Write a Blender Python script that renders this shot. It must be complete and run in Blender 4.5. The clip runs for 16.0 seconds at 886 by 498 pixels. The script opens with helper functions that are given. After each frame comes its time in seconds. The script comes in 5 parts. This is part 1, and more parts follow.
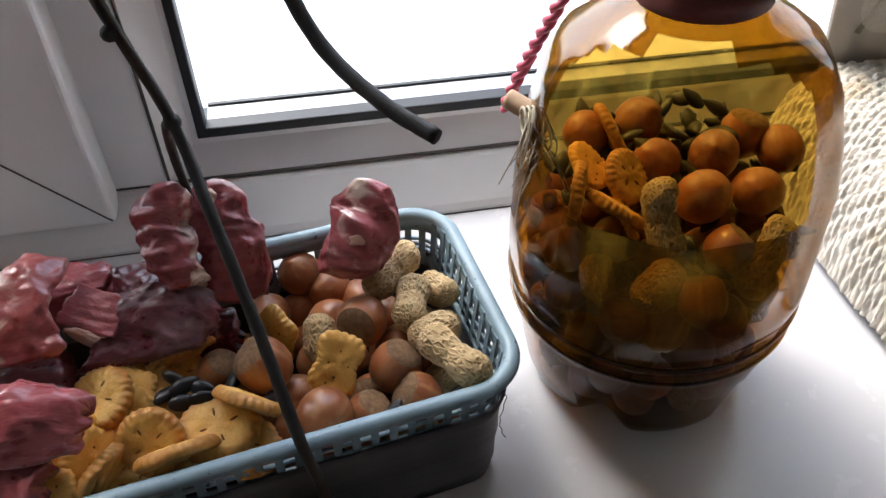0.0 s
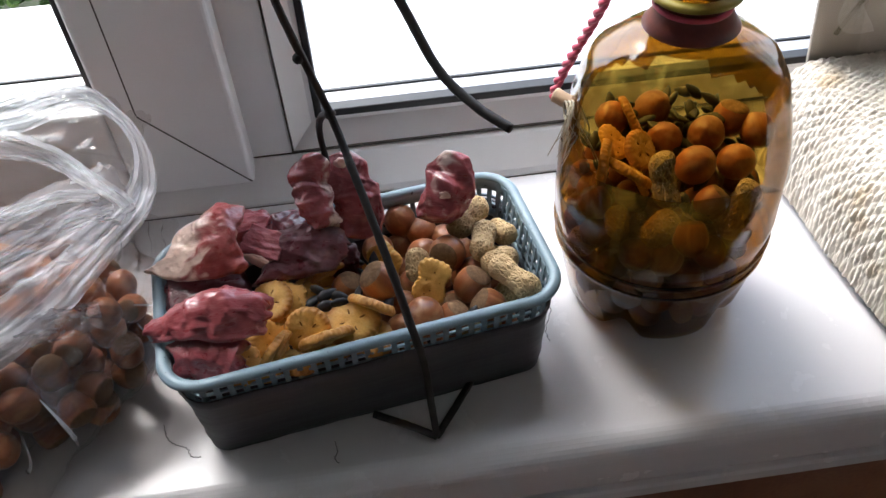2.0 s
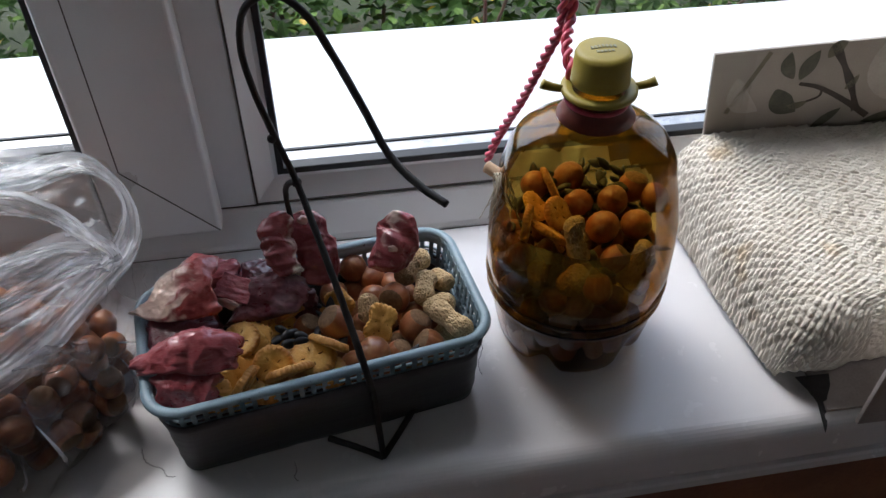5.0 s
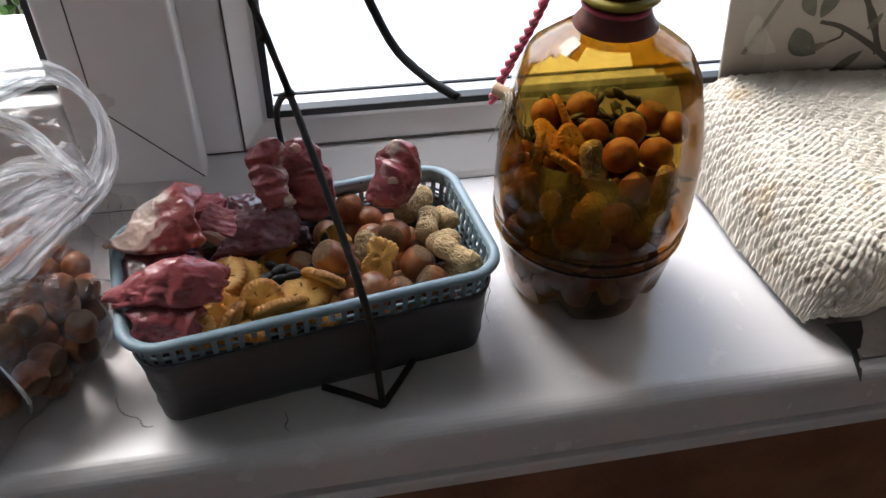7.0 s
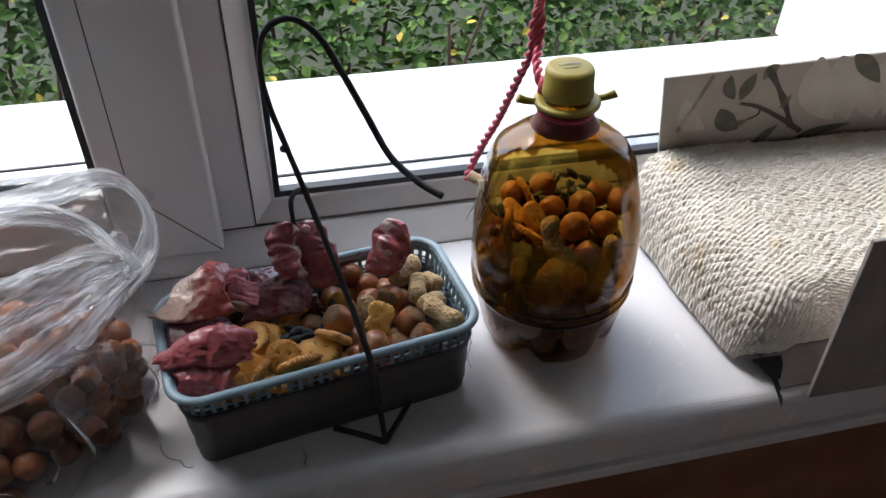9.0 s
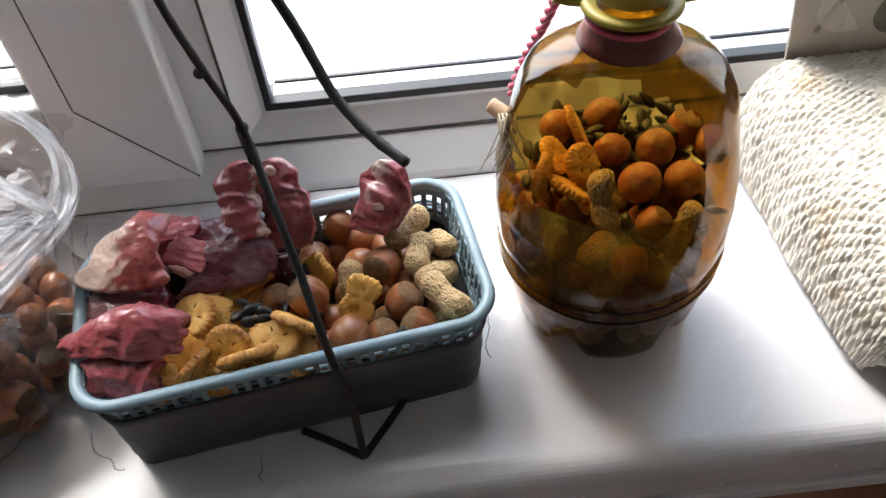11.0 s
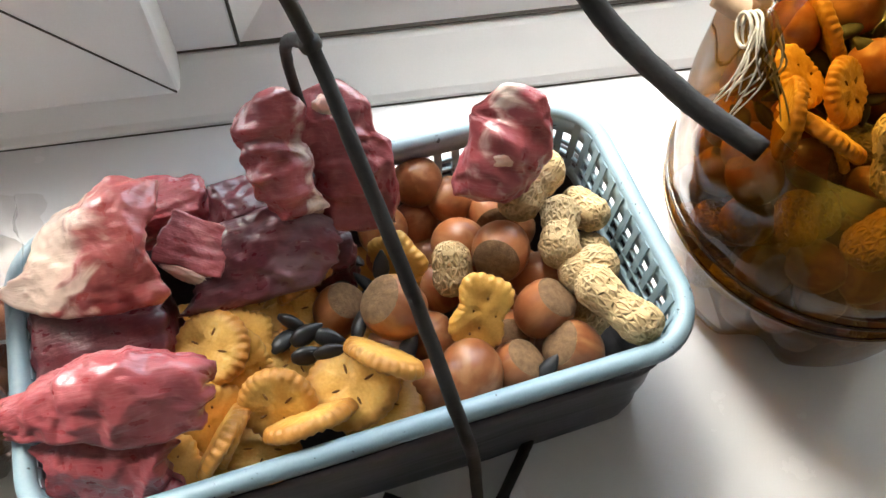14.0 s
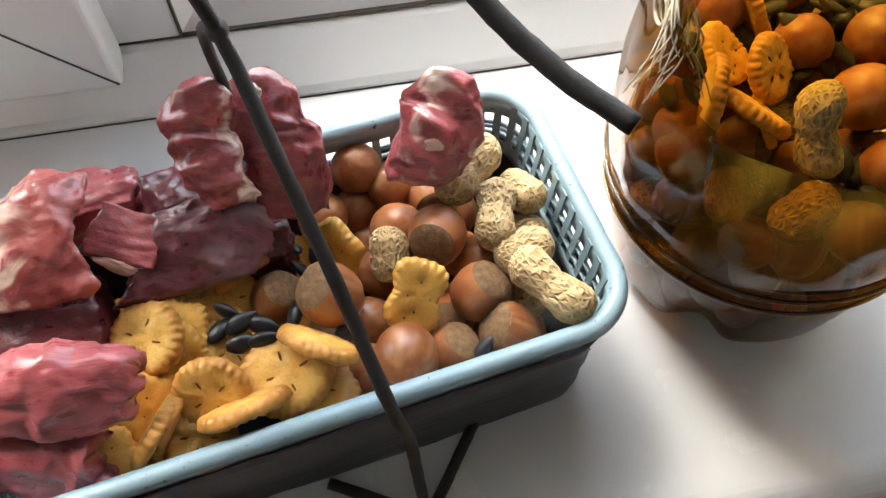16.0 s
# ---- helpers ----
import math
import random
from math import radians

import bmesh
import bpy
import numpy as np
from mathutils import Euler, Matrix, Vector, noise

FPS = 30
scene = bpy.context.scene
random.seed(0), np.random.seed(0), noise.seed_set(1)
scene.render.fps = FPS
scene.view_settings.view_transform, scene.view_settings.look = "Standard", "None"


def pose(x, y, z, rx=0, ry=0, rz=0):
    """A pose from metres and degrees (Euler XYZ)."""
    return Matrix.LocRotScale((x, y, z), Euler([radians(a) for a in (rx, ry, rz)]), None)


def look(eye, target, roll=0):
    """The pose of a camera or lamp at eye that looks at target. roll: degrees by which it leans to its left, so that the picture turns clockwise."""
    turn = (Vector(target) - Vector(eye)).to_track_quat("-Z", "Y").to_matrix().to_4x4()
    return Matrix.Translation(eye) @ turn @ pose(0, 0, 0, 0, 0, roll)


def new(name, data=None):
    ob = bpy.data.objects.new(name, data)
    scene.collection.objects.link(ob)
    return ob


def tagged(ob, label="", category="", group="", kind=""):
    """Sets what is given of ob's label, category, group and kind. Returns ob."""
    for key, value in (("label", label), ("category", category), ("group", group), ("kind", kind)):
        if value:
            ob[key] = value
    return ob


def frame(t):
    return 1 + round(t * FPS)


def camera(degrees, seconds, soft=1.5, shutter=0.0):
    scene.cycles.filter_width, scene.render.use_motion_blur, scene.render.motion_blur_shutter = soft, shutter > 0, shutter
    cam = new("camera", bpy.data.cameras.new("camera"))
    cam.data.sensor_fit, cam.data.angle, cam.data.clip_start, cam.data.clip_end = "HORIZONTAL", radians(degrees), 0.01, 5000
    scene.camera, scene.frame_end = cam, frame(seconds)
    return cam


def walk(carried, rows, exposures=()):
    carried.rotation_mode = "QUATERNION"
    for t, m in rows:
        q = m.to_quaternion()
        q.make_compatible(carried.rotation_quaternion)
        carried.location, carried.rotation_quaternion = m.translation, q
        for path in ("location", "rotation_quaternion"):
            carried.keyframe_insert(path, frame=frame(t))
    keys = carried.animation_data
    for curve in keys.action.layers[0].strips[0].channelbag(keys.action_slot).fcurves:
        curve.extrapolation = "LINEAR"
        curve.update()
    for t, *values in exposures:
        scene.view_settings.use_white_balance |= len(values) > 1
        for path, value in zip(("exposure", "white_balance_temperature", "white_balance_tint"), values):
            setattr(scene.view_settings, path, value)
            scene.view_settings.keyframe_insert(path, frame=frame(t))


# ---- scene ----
cam = camera(57.9, 16.0)
PATH = [
    (0, (0.074, 0.032, 0.372), (0.262, 1.447, -1.028), -0.4),
    (0.5, (0.061, 0.022, 0.375), (0.18, 1.403, -1.067), -1.8),
    (1, (0.058, 0.014, 0.383), (0.13, 1.383, -1.073), -2.8),
    (1.5, (0.058, -0.025, 0.414), (0.104, 1.339, -1.047), -3.6),
    (2, (0.047, -0.082, 0.474), (0.113, 1.285, -0.983), -3.3),
    (2.5, (0.015, -0.12, 0.514), (0.135, 1.268, -0.92), -1.3),
    (3, (0.009, -0.136, 0.534), (0.18, 1.263, -0.884), 0.2),
    (3.5, (0.028, -0.126, 0.542), (0.253, 1.269, -0.873), 1.6),
    (6, (0.045, -0.14, 0.55), (0.239, 1.281, -0.844), 1.1),
    (6.5, (0.043, -0.119, 0.498), (0.273, 1.309, -0.883), 2.5),
    (7, (0.031, -0.144, 0.466), (0.274, 1.298, -0.899), 2.1),
    (7.5, (0.007, -0.202, 0.518), (0.305, 1.249, -0.825), 2.9),
    (8, (0.002, -0.216, 0.556), (0.328, 1.228, -0.789), 3.3),
    (8.5, (-0.005, -0.216, 0.56), (0.324, 1.245, -0.765), 2.7),
    (9, (0.009, -0.214, 0.561), (0.319, 1.278, -0.735), 1.7),
    (11.5, (0.121, 0.013, 0.448), (0.073, 1.219, -1.147), -5.6),
    (12, (0.07, 0.058, 0.414), (0.036, 1.201, -1.227), -5.4),
    (12.5, (0.031, 0.103, 0.373), (0.053, 1.19, -1.305), -3.5),
    (13, (0.017, 0.125, 0.355), (0.097, 1.168, -1.35), -1.3),
    (13.5, (0.02, 0.133, 0.354), (0.136, 1.141, -1.37), 0.2),
    (14, (0.021, 0.128, 0.362), (0.155, 1.126, -1.366), 1.0),
    (14.5, (0.026, 0.121, 0.362), (0.16, 1.109, -1.372), 0.8),
    (15, (0.047, 0.123, 0.368), (0.202, 1.112, -1.363), 1.4),
    (15.5, (0.051, 0.122, 0.36), (0.223, 1.101, -1.375), 1.8),
    (16, (0.043, 0.123, 0.362), (0.199, 1.094, -1.379), 0.8),
]
walk(cam, [(t, look(eye, target, roll)) for t, eye, target, roll in PATH],
     exposures=[(0.0, 2.3, 6150, 9), (1.0, 2.6, 6250, 9), (2.0, 2.35, 6050, 9), (2.5, 2.2, 6000, 9), (3.5, 1.82, 5850, 9), (6.0, 1.55, 5850, 9), (7.0, 2.08, 6100, 9),
                (9.0, 1.8, 5900, 9), (11.5, 2.8, 6300, 5), (12.5, 3.15, 6480, 2), (13.0, 3.3, 6480, 2), (14.5, 3.27, 6480, 2), (16.0, 3.25, 6480, 2)])

# ---- world, sun, exposure ----
world = bpy.data.worlds.new("overcast_sky")
world.use_nodes = True
scene.world = world
wn = world.node_tree
sky = wn.nodes.new("ShaderNodeTexSky")
sky.sky_type, sky.sun_disc = "NISHITA", False
sky.sun_elevation, sky.sun_rotation = radians(50), radians(-32)
sky.air_density, sky.dust_density = 1.0, 3.0
hsv = wn.nodes.new("ShaderNodeHueSaturation")
hsv.inputs["Saturation"].default_value = 0.7
wn.links.new(sky.outputs[0], hsv.inputs["Color"])
wn.links.new(hsv.outputs[0], wn.nodes["Background"].inputs["Color"])
wn.nodes["Background"].inputs["Strength"].default_value = 0.15
sun = new("sun", bpy.data.lights.new("sun", "SUN"))
sun.data.energy, sun.data.angle, sun.data.color = 0.35, radians(25), (1.0, 0.97, 0.93)
sun.matrix_world = look((-1.2, 2.0, 2.6), (0, 0, 0))
tagged(sun, "soft sun behind an overcast sky", "sun", kind="structure")


# ---- materials ----
class Mat:
    """A node material with two scales of noise in colour and a bump."""

    def __init__(self, name, color, rough=0.5, dark=None, scale=60.0, fine=500.0, amount=0.5, bump=0.2, dist=0.001, metal=0.0, spec=0.5,
                 coat=0.0, sss=0.0, island=0.0):
        m = self.m = bpy.data.materials.new(name)
        m.use_nodes = True
        self.t = m.node_tree
        self.b = self.t.nodes["Principled BSDF"]
        b = self.b.inputs
        b["Roughness"].default_value, b["Metallic"].default_value, b["Specular IOR Level"].default_value = rough, metal, spec
        b["Coat Weight"].default_value, b["Coat Roughness"].default_value = coat, 0.12
        if sss:
            b["Subsurface Weight"].default_value, b["Subsurface Scale"].default_value = sss, 0.004
            b["Subsurface Radius"].default_value = (1.0, 0.35, 0.25)
        self.co = self.node("ShaderNodeTexCoord").outputs["Object"]
        low, high = self.noise(scale, 3), self.noise(fine, 2)
        both = self.math("ADD", self.math("MULTIPLY", low, 0.7), self.math("MULTIPLY", high, 0.3))
        self.low, self.high = low, high
        self.color = self.mix(self.ramp(both, 0.5 - 0.5 * amount * 0.6, 0.5 + 0.5 * amount * 0.6), dark or tuple(c * 0.7 for c in color), color)
        if island:
            oi = self.node("ShaderNodeObjectInfo").outputs["Random"]
            h = self.node("ShaderNodeHueSaturation")
            self.link(self.math("ADD", self.math("MULTIPLY", oi, island), 1 - island / 2), h.inputs["Value"])
            self.link(self.color, h.inputs["Color"])
            self.color = h.outputs[0]
        self.link(self.color, b["Base Color"])
        self.height = both
        self.bump(bump, dist)

    def node(self, kind, **props):
        n = self.t.nodes.new(kind)
        return n

    def link(self, a, b):
        self.t.links.new(a, b)

    def noise(self, scale, detail=2.0, stretch=None, distort=0.0):
        n = self.node("ShaderNodeTexNoise")
        n.inputs["Scale"].default_value, n.inputs["Detail"].default_value, n.inputs["Distortion"].default_value = scale, detail, distort
        co = self.co
        if stretch:
            mp = self.node("ShaderNodeMapping")
            mp.inputs["Scale"].default_value = stretch
            self.link(co, mp.inputs["Vector"])
            co = mp.outputs[0]
        self.link(co, n.inputs["Vector"])
        return n.outputs["Fac"]

    def math(self, op, a, b):
        n = self.node("ShaderNodeMath")
        n.operation = op
        for i, v in enumerate((a, b)):
            if isinstance(v, (int, float)):
                n.inputs[i].default_value = v
            else:
                self.link(v, n.inputs[i])
        return n.outputs[0]

    def ramp(self, fac, lo, hi):
        n = self.node("ShaderNodeMapRange")
        n.interpolation_type = "SMOOTHSTEP"
        n.inputs["From Min"].default_value, n.inputs["From Max"].default_value = lo, hi
        self.link(fac, n.inputs["Value"])
        return n.outputs[0]

    def mix(self, fac, a, b):
        n = self.node("ShaderNodeMix")
        n.data_type = "RGBA"
        self.link(fac, n.inputs[0])
        for i, v in ((6, a), (7, b)):
            if isinstance(v, tuple):
                n.inputs[i].default_value = (*v, 1)
            else:
                self.link(v, n.inputs[i])
        return n.outputs[2]

    def recolor(self, color):
        self.color = color
        self.link(color, self.b.inputs["Base Color"])

    def bump(self, strength, dist, height=None):
        n = self.node("ShaderNodeBump")
        n.inputs["Strength"].default_value, n.inputs["Distance"].default_value = strength, dist
        self.link(height or self.height, n.inputs["Height"])
        self.link(n.outputs[0], self.b.inputs["Normal"])


def film(name, tint, gloss, haze=0.0, haze_color=(0.8, 0.8, 0.8), rough=0.08, crinkle=0.0, scale=80.0, drawn=None, opaque=0.45):
    """Thin clear plastic: tinted see-through, gloss by the angle, and a milky part."""
    w = Mat(name, haze_color, 0.5, scale=scale, fine=scale * 5)
    t = w.t
    if drawn:
        at = w.node("ShaderNodeAttribute")
        at.attribute_name = "grain"
        w.co = at.outputs["Vector"]
    clear = w.node("ShaderNodeBsdfTransparent")
    glossy = w.node("ShaderNodeBsdfGlossy")
    clear.inputs["Color"].default_value = (*tint, 1)
    glossy.inputs["Roughness"].default_value = rough
    lw = w.node("ShaderNodeLayerWeight")
    lw.inputs["Blend"].default_value = 0.5
    milky = w.node("ShaderNodeBsdfTranslucent")
    milky.inputs["Color"].default_value = (*haze_color, 1)
    white = w.node("ShaderNodeBsdfDiffuse")
    white.inputs["Color"].default_value = (*haze_color, 1)
    body = w.node("ShaderNodeMixShader")
    body.inputs[0].default_value = opaque
    w.link(milky.outputs[0], body.inputs[1]), w.link(white.outputs[0], body.inputs[2])
    mix1 = w.node("ShaderNodeMixShader")
    streak = w.ramp(w.noise(scale, 4, drawn or (1, 1, 0.35), 1.5 if not drawn else 0.5), 0.46, 0.72)
    w.link(w.math("MULTIPLY", w.math("ADD", w.math("MULTIPLY", streak, 1.5), 0.35), haze), mix1.inputs[0])
    w.link(clear.outputs[0], mix1.inputs[1]), w.link(body.outputs[0], mix1.inputs[2])
    mix2 = w.node("ShaderNodeMixShader")
    w.link(w.math("MULTIPLY", w.math("ADD", w.math("MULTIPLY", w.math("POWER", lw.outputs["Facing"], 4.0), 0.8), 0.045), gloss), mix2.inputs[0])
    w.link(mix1.outputs[0], mix2.inputs[1]), w.link(glossy.outputs[0], mix2.inputs[2])
    if crinkle:
        bn = w.node("ShaderNodeBump")
        bn.inputs["Strength"].default_value, bn.inputs["Distance"].default_value = crinkle, 0.004
        w.link(w.noise(scale * 0.9, 4, drawn or (1, 1, 0.5), 1.2 if not drawn else 0.4), bn.inputs["Height"])
        w.link(bn.outputs[0], glossy.inputs["Normal"]), w.link(bn.outputs[0], lw.inputs["Normal"]), w.link(bn.outputs[0], white.inputs["Normal"])
    w.link(mix2.outputs[0], t.nodes["Material Output"].inputs["Surface"])
    return w


PVC = Mat("white_pvc", (0.86, 0.86, 0.85), 0.32, (0.79, 0.79, 0.775), 9, 900, 1.0, 0.04, 0.0004).m
GASKET = Mat("black_rubber", (0.012, 0.012, 0.013), 0.5, scale=100).m
SILL = Mat("sill_laminate", (0.71, 0.695, 0.70), 0.24, (0.65, 0.63, 0.64), 7, 1500, 1.0, 0.03, 0.0003)
scuff = SILL.ramp(SILL.noise(40, 5), 0.55, 0.75)
SILL.link(SILL.math("ADD", SILL.math("MULTIPLY", scuff, 0.12), 0.22), SILL.b.inputs["Roughness"])
SILL = SILL.m
SPACER = Mat("spacer_metal", (0.55, 0.55, 0.56), 0.4, scale=90, metal=0.6).m
GRIME_AND_SHADE = Mat("joint_grime", (0.09, 0.08, 0.065), 0.9, scale=200).m
LEDGE = Mat("ledge_paint", (0.82, 0.83, 0.84), 0.4, (0.70, 0.72, 0.74), 5, 120, 0.8, 0.1, 0.002).m
PLASTER = Mat("white_plaster", (0.75, 0.74, 0.72), 0.9, scale=8, fine=200).m
ROOMPAINT = Mat("room_wallpaper", (0.84, 0.83, 0.82), 0.9, scale=6, fine=150).m
BROWNWALL = Mat("brown_wall_paint", (0.24, 0.115, 0.065), 0.7, (0.17, 0.075, 0.04), 12, 200).m
FLOORWOOD = Mat("brown_floor", (0.34, 0.15, 0.07), 0.5, (0.20, 0.085, 0.04), 9, 60).m
BASKET = Mat("blue_grey_plastic", (0.25, 0.35, 0.40), 0.42, (0.21, 0.29, 0.34), 40, 900, 0.8, 0.05, 0.0004)
worn = BASKET.ramp(BASKET.noise(260, 4), 0.66, 0.72)
BASKET.recolor(BASKET.mix(worn, BASKET.color, (0.06, 0.07, 0.08)))
BASKET = BASKET.m
TAPE = Mat("grey_duct_tape", (0.072, 0.068, 0.074), 0.42, (0.048, 0.045, 0.050), 35, 700, 0.9, 0.0, 0.001)
TAPE.bump(0.5, 0.0012, TAPE.noise(55, 4, (0.25, 0.25, 2.2), 0.8))
TAPE = TAPE.m
BARK = Mat("dark_bark", (0.030, 0.023, 0.020), 0.65, (0.012, 0.010, 0.009), 150, 900, 1.0, 0.5, 0.0008).m

SHELL = Mat("hazelnut_shell", (0.38, 0.135, 0.047), 0.36, (0.20, 0.058, 0.02), 45, 300, 0.9, 0.1, 0.0004, island=0.5)
stripe = SHELL.ramp(SHELL.noise(90, 3, (1.6, 1.6, 0.12)), 0.45, 0.68)
SHELL.recolor(SHELL.mix(SHELL.math("MULTIPLY", stripe, 0.5), SHELL.color, (0.52, 0.27, 0.12)))
SHELL = SHELL.m
SCAR = Mat("hazelnut_base", (0.27, 0.155, 0.072), 0.9, (0.13, 0.065, 0.028), 420, 1500, 0.9, 0.9, 0.0008, island=0.3).m
PEANUT = Mat("peanut_shell", (0.64, 0.47, 0.25), 0.8, (0.50, 0.33, 0.15), 120, 900, 1.0, 0.5, 0.0007, island=0.25)
net = PEANUT.node("ShaderNodeTexVoronoi")
net.feature, net.inputs["Scale"].default_value = "DISTANCE_TO_EDGE", 520
mp = PEANUT.node("ShaderNodeMapping")
mp.inputs["Scale"].default_value = (1.0, 1.0, 0.55)
PEANUT.link(PEANUT.co, mp.inputs["Vector"]), PEANUT.link(mp.outputs[0], net.inputs["Vector"])
pit = PEANUT.ramp(net.outputs["Distance"], 0.06, 0.30)
PEANUT.recolor(PEANUT.mix(PEANUT.math("MULTIPLY", pit, 0.34), PEANUT.color, (0.34, 0.20, 0.085)))
PEANUT.bump(0.9, 0.0012, PEANUT.math("SUBTRACT", PEANUT.height, pit))
PEANUT = PEANUT.m
CRACKER = Mat("baked_cracker", (0.82, 0.50, 0.125), 0.5, (0.60, 0.29, 0.045), 110, 900, 1.0, 0.35, 0.0006, island=0.35)
CRACKER.recolor(CRACKER.mix(CRACKER.ramp(CRACKER.noise(160, 4), 0.58, 0.75), CRACKER.color, (0.80, 0.52, 0.16)))
span = CRACKER.node("ShaderNodeVectorMath")
span.operation = "LENGTH"
CRACKER.link(CRACKER.co, span.inputs[0])
toast = CRACKER.ramp(CRACKER.math("ADD", span.outputs["Value"], CRACKER.math("MULTIPLY", CRACKER.noise(200, 3), 0.004)), 0.0120, 0.0175)
CRACKER.recolor(CRACKER.mix(CRACKER.math("MULTIPLY", toast, 0.8), CRACKER.color, (0.46, 0.18, 0.028)))
CRACKER.bump(0.6, 0.0007, CRACKER.math("ADD", CRACKER.height, CRACKER.noise(420, 3)))
CRACKER = CRACKER.m
BROWNED = Mat("deep_baked_cracker", (0.80, 0.44, 0.09), 0.55, (0.55, 0.24, 0.03), 80, 900, 1.0, 0.4, 0.0007, island=0.25).m
SLOT = Mat("cracker_slot", (0.26, 0.115, 0.025), 0.9, scale=200).m
SEED = Mat("black_seed_husk", (0.022, 0.021, 0.023), 0.38, (0.010, 0.010, 0.011), 150, 900, 1.0, 0.2, 0.0004, island=0.4).m
GREYSEED = Mat("striped_seed_husk", (0.060, 0.055, 0.050), 0.5, (0.020, 0.018, 0.016), 160, 900, 1.0, 0.2, 0.0004, island=0.6).m


def meat_mat(name, red, dark, pale, fat=(0.80, 0.62, 0.50), skin=0.0):
    """Wet raw meat: fibres along the piece, pale sinews, and fat where the piece carries it."""
    w = Mat(name, red, 0.3, dark, 55, 420, 1.0, 0.0, 0.001, spec=0.6, coat=0.45, sss=0.06)
    at = w.node("ShaderNodeAttribute")
    at.attribute_name = "grain"
    w.co = at.outputs["Vector"]
    fibre = w.noise(1.0, 3, (160, 1100, 500), 0.9)
    cord = w.noise(1.0, 5, (75, 110, 110), 1.8)
    w.recolor(w.mix(w.math("MULTIPLY", w.ramp(fibre, 0.46, 0.70), 0.20), w.color, pale))
    w.recolor(w.mix(w.math("MULTIPLY", w.ramp(cord, 0.57, 0.72), 0.30), w.color, tuple(c * 1.25 for c in pale)))
    if skin:
        w.recolor(w.mix(w.math("MULTIPLY", w.ramp(w.noise(1.0, 3, (30, 45, 30), 0.5), 0.48, 0.66), skin), w.color, (0.50, 0.36, 0.42)))
    fa = w.node("ShaderNodeAttribute")
    fa.attribute_name = "fat"
    edge = w.math("ADD", fa.outputs["Fac"], w.math("MULTIPLY", w.math("SUBTRACT", w.noise(1.0, 5, (70, 110, 110), 1.4), 0.5), 1.9))
    w.recolor(w.mix(w.ramp(edge, 0.30, 0.80), w.color, fat))
    w.bump(0.75, 0.0014, w.math("ADD", w.math("MULTIPLY", fibre, 0.16), w.math("ADD", w.math("MULTIPLY", cord, 0.34), w.math("MULTIPLY", w.noise(1.0, 4, (240, 300, 300)), 0.5))))
    w.link(w.math("ADD", w.math("MULTIPLY", w.noise(1.0, 3, (200, 260, 260)), 0.70), 0.02), w.b.inputs["Roughness"])
    return w.m


FAT = Mat("pale_fat", (0.80, 0.58, 0.48), 0.35, (0.66, 0.38, 0.33), 90, 500, 0.9, 0.3, 0.0008, coat=0.2, sss=0.2).m
MEAT = meat_mat("raw_meat", (0.34, 0.058, 0.066), (0.20, 0.026, 0.035), (0.48, 0.17, 0.17))
DARKMEAT = meat_mat("dark_raw_meat", (0.17, 0.022, 0.030), (0.075, 0.009, 0.015), (0.24, 0.060, 0.070))
SKINMEAT = meat_mat("silver_skin_meat", (0.17, 0.026, 0.036), (0.07, 0.010, 0.018), (0.24, 0.085, 0.10), skin=0.35)
FATTY = meat_mat("fatty_meat", (0.44, 0.095, 0.088), (0.32, 0.050, 0.050), (0.58, 0.24, 0.20), (0.80, 0.585, 0.475))
PINKMEAT = meat_mat("pink_meat", (0.41, 0.082, 0.090), (0.25, 0.036, 0.046), (0.58, 0.25, 0.25), (0.84, 0.66, 0.58))

AMBER = film("amber_plastic", (0.41, 0.24, 0.036), 1.0, 0.065, (0.86, 0.62, 0.10), 0.06, 0.10, 30.0, opaque=0.06).m
AMBERRIB = film("thick_amber_plastic", (0.46, 0.29, 0.08), 1.2, 0.08, (0.4, 0.25, 0.12), 0.05, 0.0, 30.0).m
PANE = film("window_glass", (0.96, 0.97, 0.97), 0.35, 0.0, rough=0.0).m
CLEARFILM = film("clear_bag_film", (0.87, 0.85, 0.84), 1.0, 0.012, (0.80, 0.81, 0.86), 0.09, 0.9, 45.0).m
BAGFILM = film("bag_film", (0.95, 0.95, 0.96), 0.5, 0.62, (0.95, 0.955, 0.975), 0.2, 0.4, 40.0, (0.5, 1.3, 1)).m
BANDFILM = film("bag_band_film", (0.95, 0.95, 0.96), 0.5, 1.25, (0.97, 0.975, 0.985), 0.2, 0.4, 40.0, (0.45, 2.0, 1)).m
CAP = Mat("olive_cap_plastic", (0.36, 0.28, 0.035), 0.5, (0.29, 0.22, 0.028), 60, 700, 0.8, 0.1, 0.0005).m
CAPMARK = Mat("cap_marking", (0.33, 0.30, 0.14), 0.5, scale=90).m
CORD = Mat("red_plastic_cord", (0.58, 0.085, 0.135), 0.35, (0.44, 0.045, 0.085), 90, 900, 0.8, 0.15, 0.0005).m
REDNECK = Mat("red_tape", (0.15, 0.026, 0.014), 0.4, scale=90).m
STICK = Mat("peeled_wood", (0.55, 0.38, 0.24), 0.7, (0.42, 0.27, 0.16), 60, 500, 0.9, 0.3, 0.0006).m
RAFFIA = Mat("raffia_fibre", (0.55, 0.48, 0.36), 0.8, (0.34, 0.28, 0.19), 120, 900, 1.0, 0.3, 0.0005).m
YARN = Mat("cream_yarn", (0.74, 0.69, 0.60), 0.95, (0.60, 0.54, 0.45), 30, 900, 0.9, 0.7, 0.0010)
